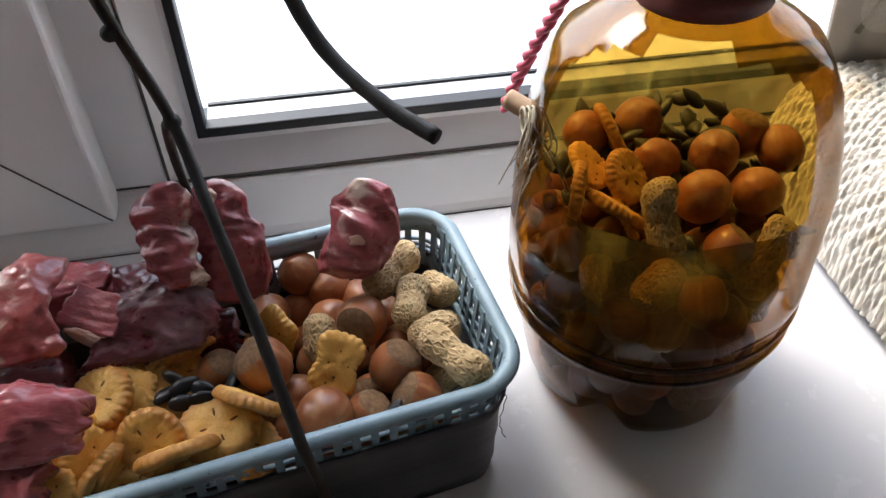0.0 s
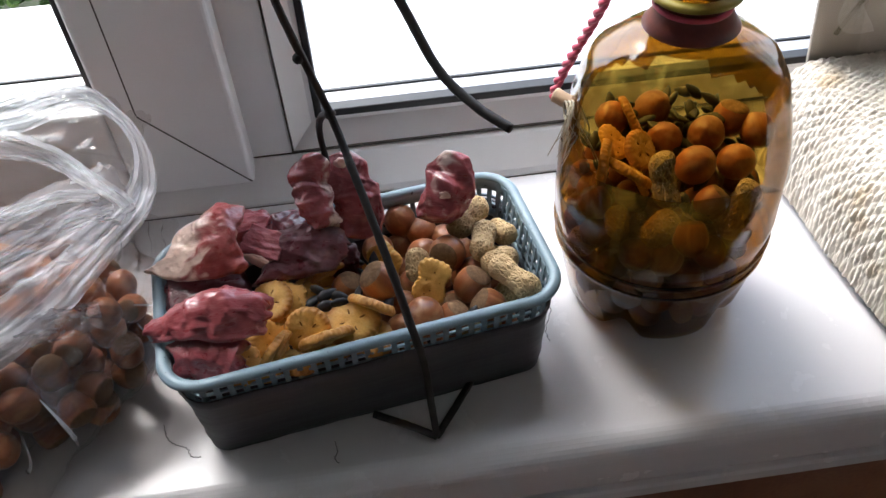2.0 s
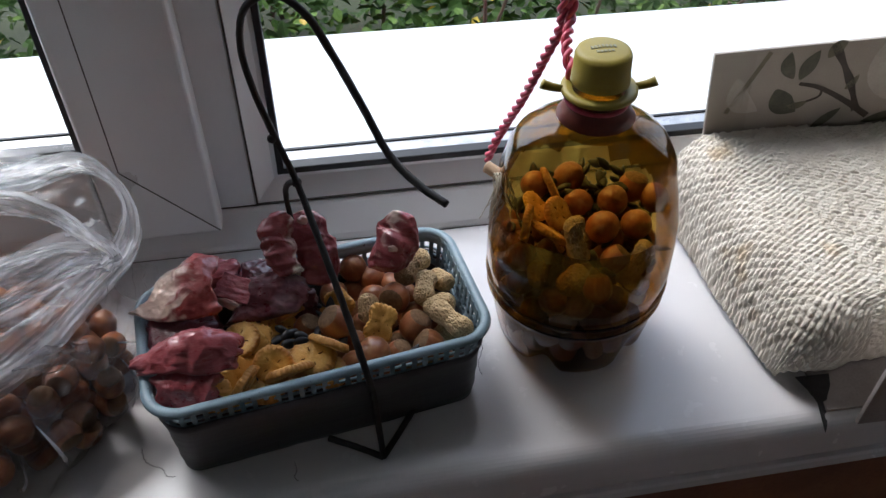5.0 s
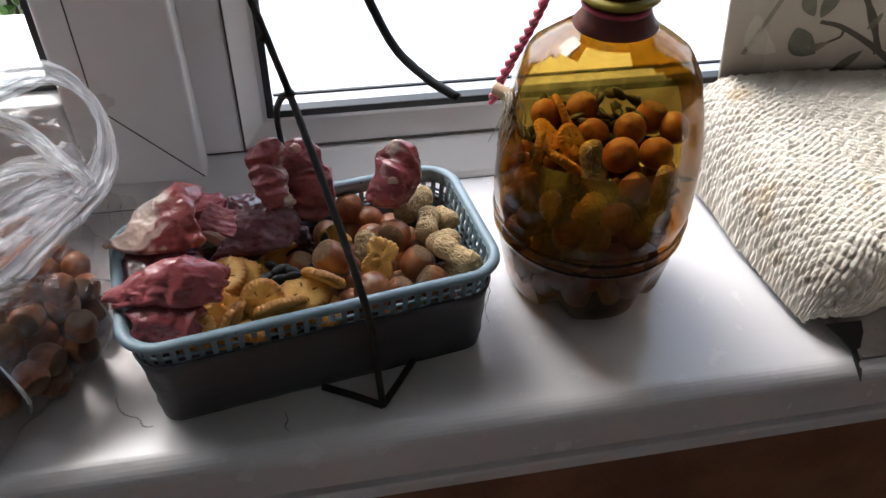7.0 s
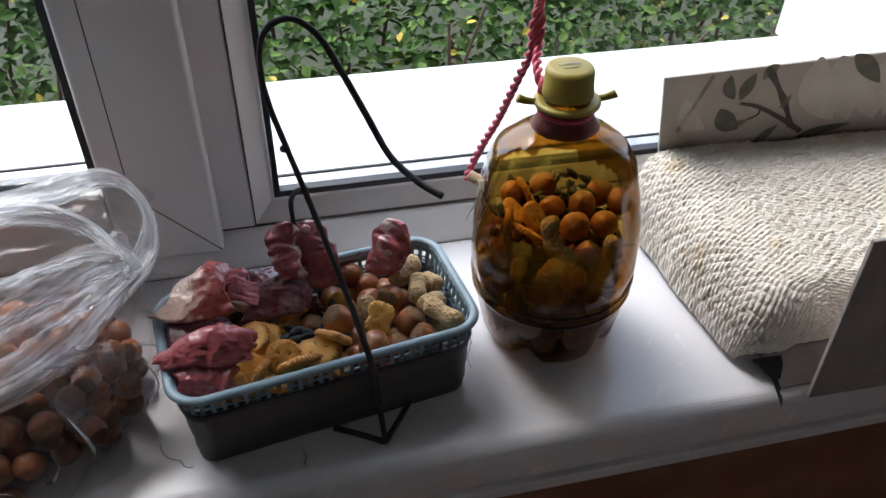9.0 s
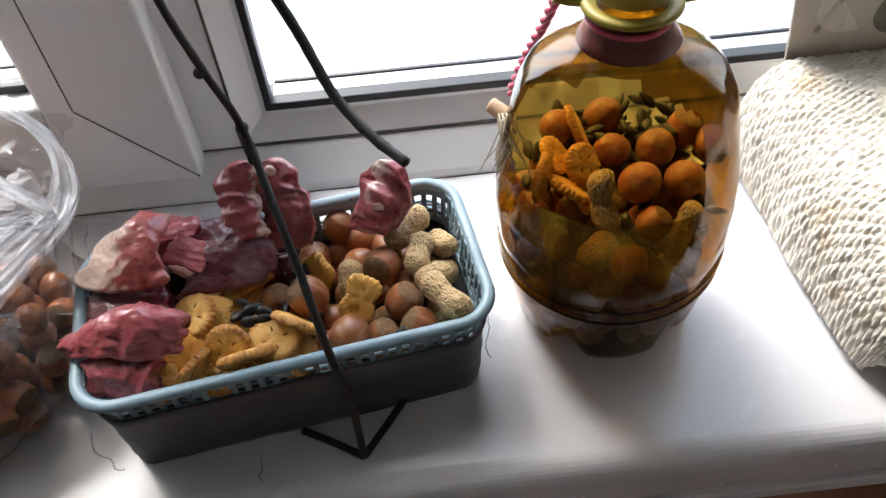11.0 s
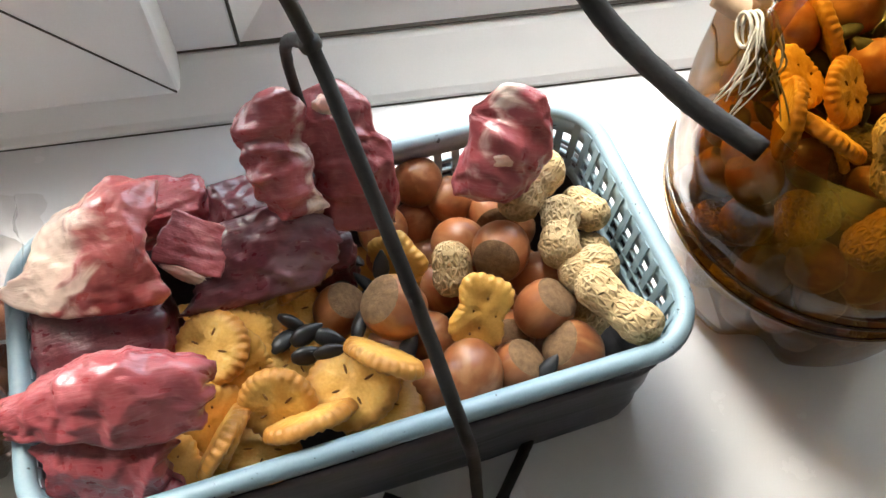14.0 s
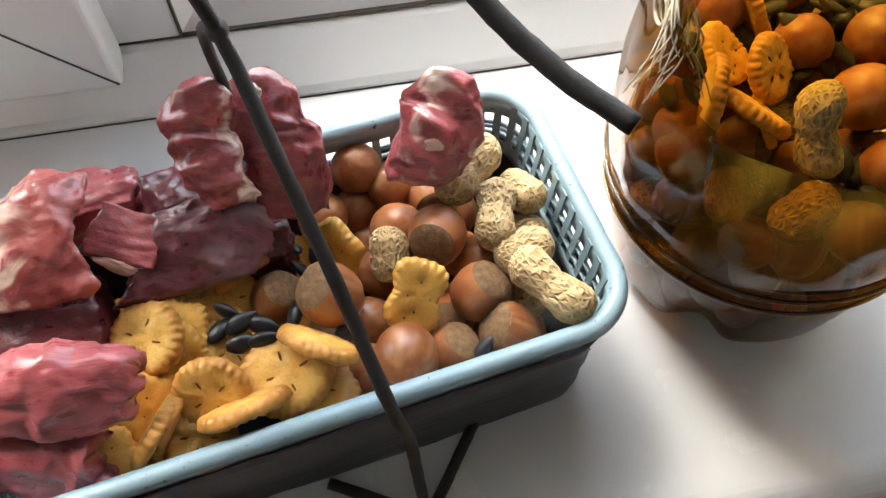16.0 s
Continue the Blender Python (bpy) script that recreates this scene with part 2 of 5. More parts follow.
YARN.recolor(YARN.mix(YARN.ramp(YARN.noise(16, 3), 0.62, 0.75), YARN.color, (0.58, 0.47, 0.33)))
YARN = YARN.m
BOXPAPER = Mat("floral_box_paper", (0.42, 0.37, 0.315), 0.6, (0.34, 0.295, 0.245), 20, 600, 0.8, 0.2, 0.001).m
CARD = Mat("grey_cardboard", (0.36, 0.32, 0.30), 0.85, (0.28, 0.25, 0.23), 30, 500).m
PRINT_DARK = Mat("printed_branch", (0.075, 0.06, 0.045), 0.6, scale=70).m
PRINT_LEAF = Mat("printed_leaf", (0.13, 0.125, 0.085), 0.6, (0.085, 0.085, 0.06), 60).m
PRINT_PALE = Mat("printed_pale_leaf", (0.20, 0.18, 0.12), 0.6, (0.14, 0.125, 0.085), 60).m
PRINT_WHITE = Mat("printed_petal", (0.56, 0.52, 0.46), 0.6, (0.40, 0.36, 0.31), 25, 300, 1.0).m
TAPEFILM = film("clear_tape", (0.93, 0.92, 0.9), 1.0, 0.06, (0.7, 0.68, 0.62), 0.15, 0.6, 60.0).m
THREAD = Mat("dark_thread", (0.03, 0.028, 0.03), 0.8, scale=200).m
LEAF = Mat("hedge_leaf", (0.062, 0.120, 0.018), 0.7, (0.012, 0.030, 0.005), 6, 60, 1.0, 0.2, 0.002)
LEAF.b.inputs["Specular IOR Level"].default_value = 0.15
LEAF = LEAF.m
LEAF2 = Mat("pale_hedge_leaf", (0.16, 0.24, 0.05), 0.7, (0.07, 0.13, 0.02), 6, 60, 1.0, 0.2, 0.002, spec=0.15).m
YELLOW = Mat("yellow_flower", (0.62, 0.46, 0.03), 0.6, (0.45, 0.30, 0.02), 8, 60).m
STEMWOOD = Mat("hedge_stem", (0.12, 0.075, 0.045), 0.8, (0.06, 0.035, 0.02), 20, 200).m
SOIL = Mat("garden_soil", (0.06, 0.07, 0.03), 0.95, (0.03, 0.035, 0.015), 3, 40).m


# ---- mesh helpers ----
def mesh_of(name, bm, mat, smooth=True):
    me = bpy.data.meshes.new(name)
    bmesh.ops.recalc_face_normals(bm, faces=bm.faces)
    bm.to_mesh(me)
    bm.free()
    for m in mat if isinstance(mat, (list, tuple)) else (mat,):
        me.materials.append(m)
    if smooth:
        me.shade_smooth()
    return me


def part(name, bm, mat, parent=None, label="", smooth=True):
    ob = new(name, mesh_of(name, bm, mat, smooth))
    ob.parent = parent
    if label:
        tagged(ob, label)
    return ob


def thing(name, label, category, m=None, group="", kind=""):
    ob = new(name)
    ob.empty_display_size = 0.02
    if m is not None:
        ob.matrix_world = m
    return tagged(ob, label, category, group, kind)


def box(x0, x1, y0, y1, z0, z1, bevel=0.0, seg=2):
    bm = bmesh.new()
    bmesh.ops.create_cube(bm, size=1.0, matrix=Matrix.LocRotScale(((x0 + x1) / 2, (y0 + y1) / 2, (z0 + z1) / 2), None, (x1 - x0, y1 - y0, z1 - z0)))
    if bevel:
        bmesh.ops.bevel(bm, geom=list(bm.edges), offset=bevel, segments=seg, affect="EDGES", profile=0.5)
    return bm


def extrude(profile, x0, x1):
    """A profile of (y, z) points drawn along x, closed at the ends."""
    bm = bmesh.new()
    rings = [[bm.verts.new((x, y, z)) for y, z in profile] for x in (x0, x1)]
    n = len(profile)
    for i in range(n):
        bm.faces.new((rings[0][i], rings[0][(i + 1) % n], rings[1][(i + 1) % n], rings[1][i]))
    bm.faces.new(rings[0]), bm.faces.new(rings[1][::-1])
    return bm


def revolve(profile, seg=40, wobble=None, bm=None):
    """(r, z) points turned round z; r = 0 closes the end."""
    bm = bm or bmesh.new()
    rows = []
    for r, z in profile:
        if r <= 0:
            rows.append([bm.verts.new((0, 0, z))])
        else:
            ring = []
            for i in range(seg):
                a = 2 * math.pi * i / seg
                k = wobble(a, z) if wobble else 1.0
                ring.append(bm.verts.new((r * k * math.cos(a), r * k * math.sin(a), z)))
            rows.append(ring)
    for a, b in zip(rows, rows[1:]):
        for i in range(seg):
            j = (i + 1) % seg
            f = [a[i % len(a)], a[j % len(a)], b[j % len(b)], b[i % len(b)]]
            f = list(dict.fromkeys(f))
            if len(f) > 2:
                bm.faces.new(f)
    return bm


def smooth_line(points, steps=8):
    """A Catmull-Rom line through the points."""
    p = [Vector(v) for v in points]
    p = [p[0] * 2 - p[1], *p, p[-1] * 2 - p[-2]]
    out = []
    for a, b, c, d in zip(p, p[1:], p[2:], p[3:]):
        for k in range(steps):
            t = k / steps
            out.append(0.5 * (2 * b + (c - a) * t + (2 * a - 5 * b + 4 * c - d) * t * t + (3 * b - a - 3 * c + d) * t ** 3))
    return [*out, p[-2]]


def tube(line, radius, seg=8, bm=None, rough=0.0):
    """A round rod along a line; radius is a number or a function of 0..1."""
    bm = bm or bmesh.new()
    line = [Vector(v) for v in line]
    rings, side = [], None
    for i, p in enumerate(line):
        t = (line[min(i + 1, len(line) - 1)] - line[max(i - 1, 0)]).normalized()
        side = (side - t * side.dot(t)).normalized() if side and (side - t * side.dot(t)).length > 1e-6 else t.orthogonal().normalized()
        up = t.cross(side)
        r = radius(i / (len(line) - 1)) if callable(radius) else radius
        ring = []
        for k in range(seg):
            a = 2 * math.pi * k / seg
            w = r * (1 + rough * noise.noise(p * 400 + Vector((k, 0, 0))))
            ring.append(bm.verts.new(p + (side * math.cos(a) + up * math.sin(a)) * w))
        rings.append(ring)
    for a, b in zip(rings, rings[1:]):
        for k in range(seg):
            bm.faces.new((a[k], a[(k + 1) % seg], b[(k + 1) % seg], b[k]))
    bm.faces.new(rings[0]), bm.faces.new(rings[-1][::-1])
    return bm


def strip(lines, bm=None):
    """A sheet through rows of points of equal length."""
    bm = bm or bmesh.new()
    rows = [[bm.verts.new(p) for p in line] for line in lines]
    for a, b in zip(rows, rows[1:]):
        for i in range(len(a) - 1):
            bm.faces.new((a[i], a[i + 1], b[i + 1], b[i]))
    return bm


def solid(ob, thick, offset=0.0):
    m = ob.modifiers.new("thickness", "SOLIDIFY")
    m.thickness, m.offset = thick, offset
    return ob


# ---- large structure: window wall, turned a little to the room's axes ----
WALL = pose(-0.05, 0.46, 0, 0, 0, 2.5)


def setting(name, bm, mat, label, category, smooth=False):
    ob = part(name, bm, mat, None, "", smooth)
    ob.matrix_world = WALL
    return tagged(ob, label, category, kind="structure")


# sill board with a rounded nose
nose = [(-0.300 + 0.016 * (1 - math.sin(a)), -0.016 + 0.016 * math.cos(a)) for a in [math.pi / 2 * k / 8 for k in range(9)]]
sill_profile = [(0.03, 0.0), *nose, (-0.300, -0.046), (-0.298, -0.049), (-0.294, -0.050), (-0.294, -0.053), (-0.300, -0.055), (-0.3015, -0.058), (-0.3015, -0.068), (-0.298, -0.071), (-0.2, -0.071), (0.03, -0.071)]
setting("window_sill", extrude(sill_profile, -1.3, 1.25), SILL, "white laminated window sill with a rounded front edge", "window sill")
setting("wall_below", box(-1.6, 2.2, -0.23, 0.36, -0.85, -0.073), BROWNWALL, "reddish brown wall below the window sill", "wall")
setting("wall_left", box(-1.6, -1.06, -0.02, 0.36, -0.05, 1.75), PLASTER, "plain plastered wall beside the window", "wall")
setting("wall_right", box(0.86, 2.2, -0.02, 0.36, -0.05, 1.75), PLASTER, "plain plastered reveal beside the window", "wall")
setting("wall_above", box(-1.06, 0.86, -0.02, 0.36, 1.4, 1.75), PLASTER, "plain plastered wall above the window", "wall")
# unseen room shell: wall tone and depth are chosen for the light they bounce
setting("wall_back", box(-1.6, 2.2, -2.7, -2.6, -0.85, 1.75), ROOMPAINT, "plain unseen room wall, toned for its bounce light", "wall")
setting("wall_west", box(-1.7, -1.6, -2.7, 0.36, -0.85, 1.75), ROOMPAINT, "plain unseen room wall, toned for its bounce light", "wall")
setting("wall_east", box(2.2, 2.3, -2.7, 0.36, -0.85, 1.75), ROOMPAINT, "plain unseen room wall, toned for its bounce light", "wall")
setting("ceiling", box(-1.7, 2.3, -2.7, 0.36, 1.75, 1.85), PLASTER, "plain white ceiling", "ceiling")
setting("floor", box(-1.7, 2.3, -2.7, 0.36, -0.95, -0.85), FLOORWOOD, "dark brown wooden floor", "floor")

# window: fixed right light, middle post, opening left sash
window = thing("window_1", "white plastic window with black rubber gaskets", "window", WALL, kind="structure")


def wpart(name, bm, mat, label="", smooth=False):
    return part(name, bm, mat, window, label, smooth)


# bottom rail: sloping face from the sill up to the bead
wpart("bottom_rail", extrude([(-0.026, -0.004), (-0.026, 0.003), (-0.0235, 0.007), (-0.004, 0.030), (-0.001, 0.0325), (0.07, 0.0325), (0.07, -0.004)], -1.06, 0.86), PVC)
wpart("sill_joint", box(-1.06, 0.86, -0.0267, -0.0258, -0.002, 0.0006), GRIME_AND_SHADE, "dirty joint line along the sill")
wpart("right_jamb", box(0.80, 0.86, -0.02, 0.07, 0.034, 1.36, 0.003), PVC)
wpart("top_rail", box(-1.06, 0.86, -0.02, 0.07, 1.34, 1.40, 0.003), PVC)
wpart("left_jamb", box(-1.06, -1.0, -0.02, 0.07, 0.034, 1.34, 0.003), PVC)
# middle post and beads of the fixed light
wpart("middle_post", box(-0.06, -0.0012, 0.0, 0.07, 0.033, 1.34, 0.0015), PVC)
bead = [(0.0, 0.0), (0.002, -0.0), (0.0155, 0.018), (0.0155, 0.022), (0.03, 0.022), (0.03, 0.0)]
wpart("bead_bottom", extrude([(y, 0.0345 + z) for y, z in bead], 0.0, 0.80), PVC)
bm = extrude(bead, 0.034, 1.34)
bmesh.ops.transform(bm, matrix=Matrix(((0, 0, 1, 0), (0, 1, 0, 0), (1, 0, 0, 0), (0, 0, 0, 1))), verts=bm.verts)
wpart("bead_side", bm, PVC)
wpart("gasket_bottom", box(0.022, 0.80, 0.014, 0.026, 0.0567, 0.0640, 0.001), GASKET, "black rubber gasket")
wpart("gasket_side", box(0.0222, 0.0285, 0.014, 0.026, 0.0567, 1.34, 0.001), GASKET, "black rubber gasket")
wpart("spacer_bottom", box(0.0285, 0.80, 0.031, 0.0455, 0.0500, 0.0600), SPACER, "grey spacer bar between the panes")
wpart("outer_gasket", box(0.0285, 0.80, 0.0460, 0.0490, 0.0500, 0.0615), GASKET, "black rubber gasket")
wpart("outer_bead", box(0.0, 0.80, 0.0495, 0.068, 0.034, 0.0570, 0.001), PVC)
pane = wpart("pane", box(0.0225, 0.80, 0.026, 0.030, 0.060, 1.34), PANE, "clear window pane")
pane.visible_shadow = False
# seam lines of the welded corner
wpart("corner_joint", box(-0.0012, 0.0002, -0.001, 0.02, 0.034, 1.34), GRIME_AND_SHADE, "thin dark seam")
wpart("rail_joint", box(-0.04, 0.80, -0.0008, 0.02, 0.0336, 0.0346), GRIME_AND_SHADE, "thin dark seam")

# opening sash, proud of the post
sash = wpart("sash", box(-0.133, -0.0345, -0.022, 0.045, 0.0235, 1.34, 0.004, 3), PVC, "white plastic opening sash")
part("sash_rail", box(-1.0, -0.1332, -0.022, 0.045, 0.0235, 0.1095, 0.004, 3), PVC, sash, "", False)
part("sash_gasket", box(-1.0, -0.1445, 0.0, 0.012, 0.1095, 0.1165, 0.001), GASKET, sash, "black rubber gasket", False)
part("sash_gasket", box(-0.1445, -0.133, 0.0, 0.012, 0.1095, 1.34, 0.001), GASKET, sash, "black rubber gasket", False)
part("spacer", box(-1.0, -0.1445, 0.0125, 0.026, 0.1097, 0.1145), SPACER, sash, "grey spacer bar between the panes", False)
part("outer_gasket", box(-1.0, -0.1445, 0.0265, 0.0290, 0.1097, 0.1160), GASKET, sash, "black rubber gasket", False)
part("outer_bead", box(-1.0, -0.1445, 0.0295, 0.0445, 0.1097, 0.1125), PVC, sash, "", False)
# dark strip along the bead seam: its shade is put in as colour
part("sash_seam", box(-0.1095, -0.1085, -0.0223, -0.018, 0.105, 1.34), GRIME_AND_SHADE, sash, "thin bead seam, its shade put in as dark colour", False)
weld = box(-0.053, 0.053, -0.0004, 0.0004, -0.0005, 0.0005)
bmesh.ops.transform(weld, matrix=pose(-0.0725, -0.0221, 0.0655, 0, 47, 0), verts=weld.verts)
part("weld_seam", weld, GRIME_AND_SHADE, sash, "thin diagonal weld seam", False)
pane = part("pane", box(-1.0, -0.1445, 0.004, 0.008, 0.1165, 1.34), PANE, sash, "clear window pane", False)
pane.visible_shadow = False

# outside: ledge, reveal, garden
setting("outer_ledge", box(-1.3, 0.86, 0.072, 0.372, -0.05, 0.0, 0.004), LEDGE, "white painted outer window ledge", "ledge")
setting("outer_reveal", box(0.84, 0.8585, 0.072, 0.38, 0.001, 1.39), LEDGE, "white painted outer reveal", "reveal")
ground = part("ground", box(-60, 60, 0.9, 120, -1.5, -1.35), SOIL, None, "", False)
tagged(ground, "dark garden soil below the hedge", "ground", kind="structure")


def hedge():
    """Leafy shrubs: stems and some thousands of bent leaves, with yellow flowers."""
    rnd = random.Random(4)
    root = thing("hedge", "green leafy hedge with small yellow flowers", "hedge", pose(0, 0, -1.35))
    for _ in range(70):
        x, y = rnd.uniform(-2.2, 4.2), rnd.uniform(1.5, 3.6)
        h = rnd.uniform(0.7, 1.15)
        part("stem", tube([(x, y, 0), (x + rnd.uniform(-.1, .1), y + rnd.uniform(-.1, .1), h * 0.5), (x + rnd.uniform(-.2, .2), y - rnd.uniform(0, .2), h)],
             lambda t: 0.012 - 0.008 * t, 5), STEMWOOD, root)
    for name, mat, count, lo, hi in (("leaf", LEAF, 26000, 0.024, 0.060), ("pale_leaf", LEAF2, 9000, 0.02, 0.045), ("flower", YELLOW, 520, 0.024, 0.04)):
        verts, faces = [], []
        for _ in range(count):
            x, y = rnd.uniform(-2.4, 4.6), 1.35 + 2.4 * rnd.random()
            top = 0.55 + 0.20 * (y - 1.3) + 0.22 * noise.noise(Vector((x * 1.3, y * 1.3, 0)))
            z = max(0.05, top - abs(rnd.gauss(0, 0.10 if name != "leaf" else 0.2)) + (0.02 if name == "flower" else 0))
            s = rnd.uniform(lo, hi)
            m = pose(x, y, z, rnd.uniform(-50, 60), rnd.uniform(-50, 50), rnd.uniform(0, 360))
            n = len(verts)
            for px, py, pz in ((0, -.5, 0), (.36, -.1, .08), (.27, .25, .06), (0, .55, -.06), (-.27, .25, .06), (-.36, -.1, .08), (0, 0.05, -.02)):
                verts.append(m @ Vector((px * s, py * s, pz * s)))
            faces += [(n, n + 1, n + 6), (n + 1, n + 2, n + 6), (n + 2, n + 3, n + 6), (n + 3, n + 4, n + 6), (n + 4, n + 5, n + 6), (n + 5, n, n + 6)]
        me = bpy.data.meshes.new(name)
        me.from_pydata(verts, [], faces)
        me.materials.append(mat)
        ob = new(name, me)
        ob.parent = root
        tagged(ob, kind="stuff")


hedge()

# ---- basket ----
BASK = pose(0.0036, 0.2786, 0, 0, 0, 11.0)


def rounded(a, b, r, n=10):
    """Points and outward normals round a rectangle of half sides a, b with corners r."""
    out = []
    for cx, cy, start in ((a - r, b - r, 0), (r - a, b - r, 90), (r - a, r - b, 180), (a - r, r - b, 270)):
        for k in range(n + 1):
            t = radians(start + 90 * k / n)
            out.append((Vector((cx + r * math.cos(t), cy + r * math.sin(t))), Vector((math.cos(t), math.sin(t)))))
    dense = []
    for (p, u), (q, w) in zip(out, out[1:] + out[:1]):
        k = max(1, round((q - p).length / 0.012))
        dense += [(p.lerp(q, i / k), u.lerp(w, i / k).normalized()) for i in range(k)]
    return dense


def hoop(a, b, r, section):
    """A ring round the rounded rectangle; section gives (out, z) points of a closed profile."""
    bm = bmesh.new()
    line = rounded(a, b, r)
    rings = [[bm.verts.new((*(p + u * (o + (slope(z, u) if z < 0.0725 else 0))), z)) for o, z in section] for p, u in line]
    n = len(section)
    for i, ring in enumerate(rings):
        nxt = rings[(i + 1) % len(rings)]
        for k in range(n):
            bm.faces.new((ring[k], ring[(k + 1) % n], nxt[(k + 1) % n], nxt[k]))
    return bm


A, B, R = 0.1248, 0.0602, 0.022     # half sides at the rim
TOP = 0.0780     # rim height


def slope(z, u=Vector((0, 1))):
    return -(0.125 * u.x ** 2 + 0.005 * u.y ** 2) * (TOP - z)


basket = thing("basket", "blue-grey plastic basket wrapped in grey tape, full of food", "basket", BASK)
part("rim", hoop(A, B, R, [(-0.001, TOP - 0.004), (-0.002, TOP), (0.0, TOP + 0.002), (0.003, TOP + 0.0025), (0.0054, TOP + 0.001), (0.0062, TOP - 0.0015), (0.0054, TOP - 0.003), (0.003, TOP - 0.002), (0.001, TOP - 0.005)]), BASKET, basket)
for z0, z1 in ((0.0692, 0.0775), (0.0616, 0.0632), (0.0545, 0.0561), (0.044, 0.050)):
    part("band", hoop(A, B, R, [(0, z0), (0, z1), (-0.0018, z1), (-0.0018, z0)]), BASKET, basket)
line = rounded(A, B, R, 6)
path, total = [], 0.0
for (p, u), (q, w) in zip(line, line[1:] + line[:1]):
    path.append((total, p, u, q, w))
    total += (q - p).length
bars = round(total / 0.0086)
slat = bmesh.new()
bmesh.ops.create_cube(slat, size=1.0, matrix=Matrix.LocRotScale((-0.001, 0, 0), Euler((0, radians(5), 0)), (0.0018, 0.0036, 0.032)))
slat_me = mesh_of("slat", slat, BASKET, False)
for i in range(bars):
    d = (i + 0.5) * total / bars
    s, p, u, q, w = [e for e in path if e[0] <= d][-1]
    f = (d - s) / max((q - p).length, 1e-9)
    c, nrm = p.lerp(q, f), u.lerp(w, f)
    ob = new("slat", slat_me)
    ob.parent = basket
    c = c + nrm * slope(0.0615, nrm)
    ob.matrix_basis = Matrix.Translation((*c, 0.0615)) @ Matrix.Rotation(math.atan2(nrm.y, nrm.x), 4, "Z")
# tape round the lower wall, creased, over a closed floor
bm = bmesh.new()
rings = []
levels = [0.0015, 0.0, 0.004, 0.010, 0.017, 0.024, 0.031, 0.040, 0.050, 0.0575, 0.0575, 0.030, 0.006]
for li, z in enumerate(levels):
    ring = []
    for p, u in rounded(A, B, R):
        crease = 0.0009 * noise.noise(Vector((p.x * 45, p.y * 45, z * 260))) + 0.0006 * math.sin(z * 520 + p.x * 30)
        edge = 0.0022 * noise.noise(Vector((p.x * 30, p.y * 30, 7))) if li in (9, 10) else 0
        out = slope(z, u) + 0.0022 + crease if li < 10 else slope(z, u) + 0.0008
        if li == 0:
            out -= 0.006
        ring.append(bm.verts.new((*(p + u * out), z + edge)))
    rings.append(ring)
for a, b in zip(rings, rings[1:]):
    for k in range(len(a)):
        bm.faces.new((a[k], a[(k + 1) % len(a)], b[(k + 1) % len(b)], b[k]))
bm.faces.new(rings[0]), bm.faces.new(rings[-1])
part("tape_wrap", bm, TAPE, basket, "creased dull grey duct tape")


# ---- nuts, crackers, seeds, meat: one builder for each kind ----
def hazel_mesh():
    prof = [(0, -0.0098), (0.0045, -0.0099), (0.0078, -0.0088), (0.0088, -0.0078), (0.0104, -0.0045), (0.0110, -0.001), (0.0108, 0.003), (0.0096, 0.0065),
            (0.0072, 0.0095), (0.0042, 0.0115), (0.0016, 0.0126), (0, 0.0133)]
    shell = revolve(prof[3:], 28, lambda a, z: 1 + 0.022 * math.cos(2 * a + 0.5) + 0.012 * math.cos(3 * a + 90 * z))
    scar = revolve(prof[:4], 28, lambda a, z: 1 + 0.022 * math.cos(2 * a + 0.5) + 0.012 * math.cos(3 * a + 90 * z))
    for v in scar.verts:
        v.co.z += 0.0004 * noise.noise(v.co * 500)
    return mesh_of("shell", shell, SHELL), mesh_of("base", scar, SCAR)


HAZEL = hazel_mesh()


def aim(x, y, z, facing, spin=0.0, size=1.0):
    """A pose at a place with the local -z (or +z) axis towards facing."""
    q = Vector(facing).normalized().to_track_quat("Z", "Y")
    return Matrix.Translation((x, y, z)) @ q.to_matrix().to_4x4() @ Matrix.Rotation(spin, 4, "Z") @ Matrix.Diagonal((size, size, size, 1))


def hazelnut(x, y, z, base=(0, 0, -1), size=1.0, group="hazelnuts in the basket", label="brown hazelnut in its shell lying among other nuts"):
    m = aim(x, y, z, [-c for c in base], x * 900, size)
    root = thing("hazelnut", label, "nut", m, group)
    for me in HAZEL:
        ob = new(me.name, me)
        ob.parent = root
    return root


def peanut_mesh(name, length, lobe, waist, bend, lobes=2):
    bm = bmesh.new()
    rows, n, seg = [], 34, 36
    for i in range(n + 1):
        s = i / n
        zz = (s - 0.5) * length
        w = waist + (lobe - waist) * abs(math.cos(math.pi * s)) ** 0.8 if lobes == 2 else lobe
        cap = min(1.0, (min(s, 1 - s) * length / lobe) ) if min(s, 1 - s) * length < lobe else 1.0
        r = w * math.sqrt(max(0.0, 1 - (1 - cap) ** 2))
        ring = []
        for k in range(seg):
            a = 2 * math.pi * k / seg
            ridge = 0.035 * abs(math.sin(5 * a)) + 0.03 * math.sin(s * 34 + 1.5 * math.sin(5 * a)) + 0.03 * noise.noise(Vector((a * 2, s * 9, lobe * 900)))
            rr = r * (1 + ridge)
            ring.append(bm.verts.new((rr * math.cos(a) + bend * (2 * s - 1) ** 2, rr * math.sin(a), zz)))
        rows.append(ring)
    for a, b in zip(rows, rows[1:]):
        for k in range(seg):
            bm.faces.new((a[k], a[(k + 1) % seg], b[(k + 1) % seg], b[k]))
    bmesh.ops.remove_doubles(bm, verts=bm.verts, dist=0.00005)
    return mesh_of(name, bm, PEANUT)


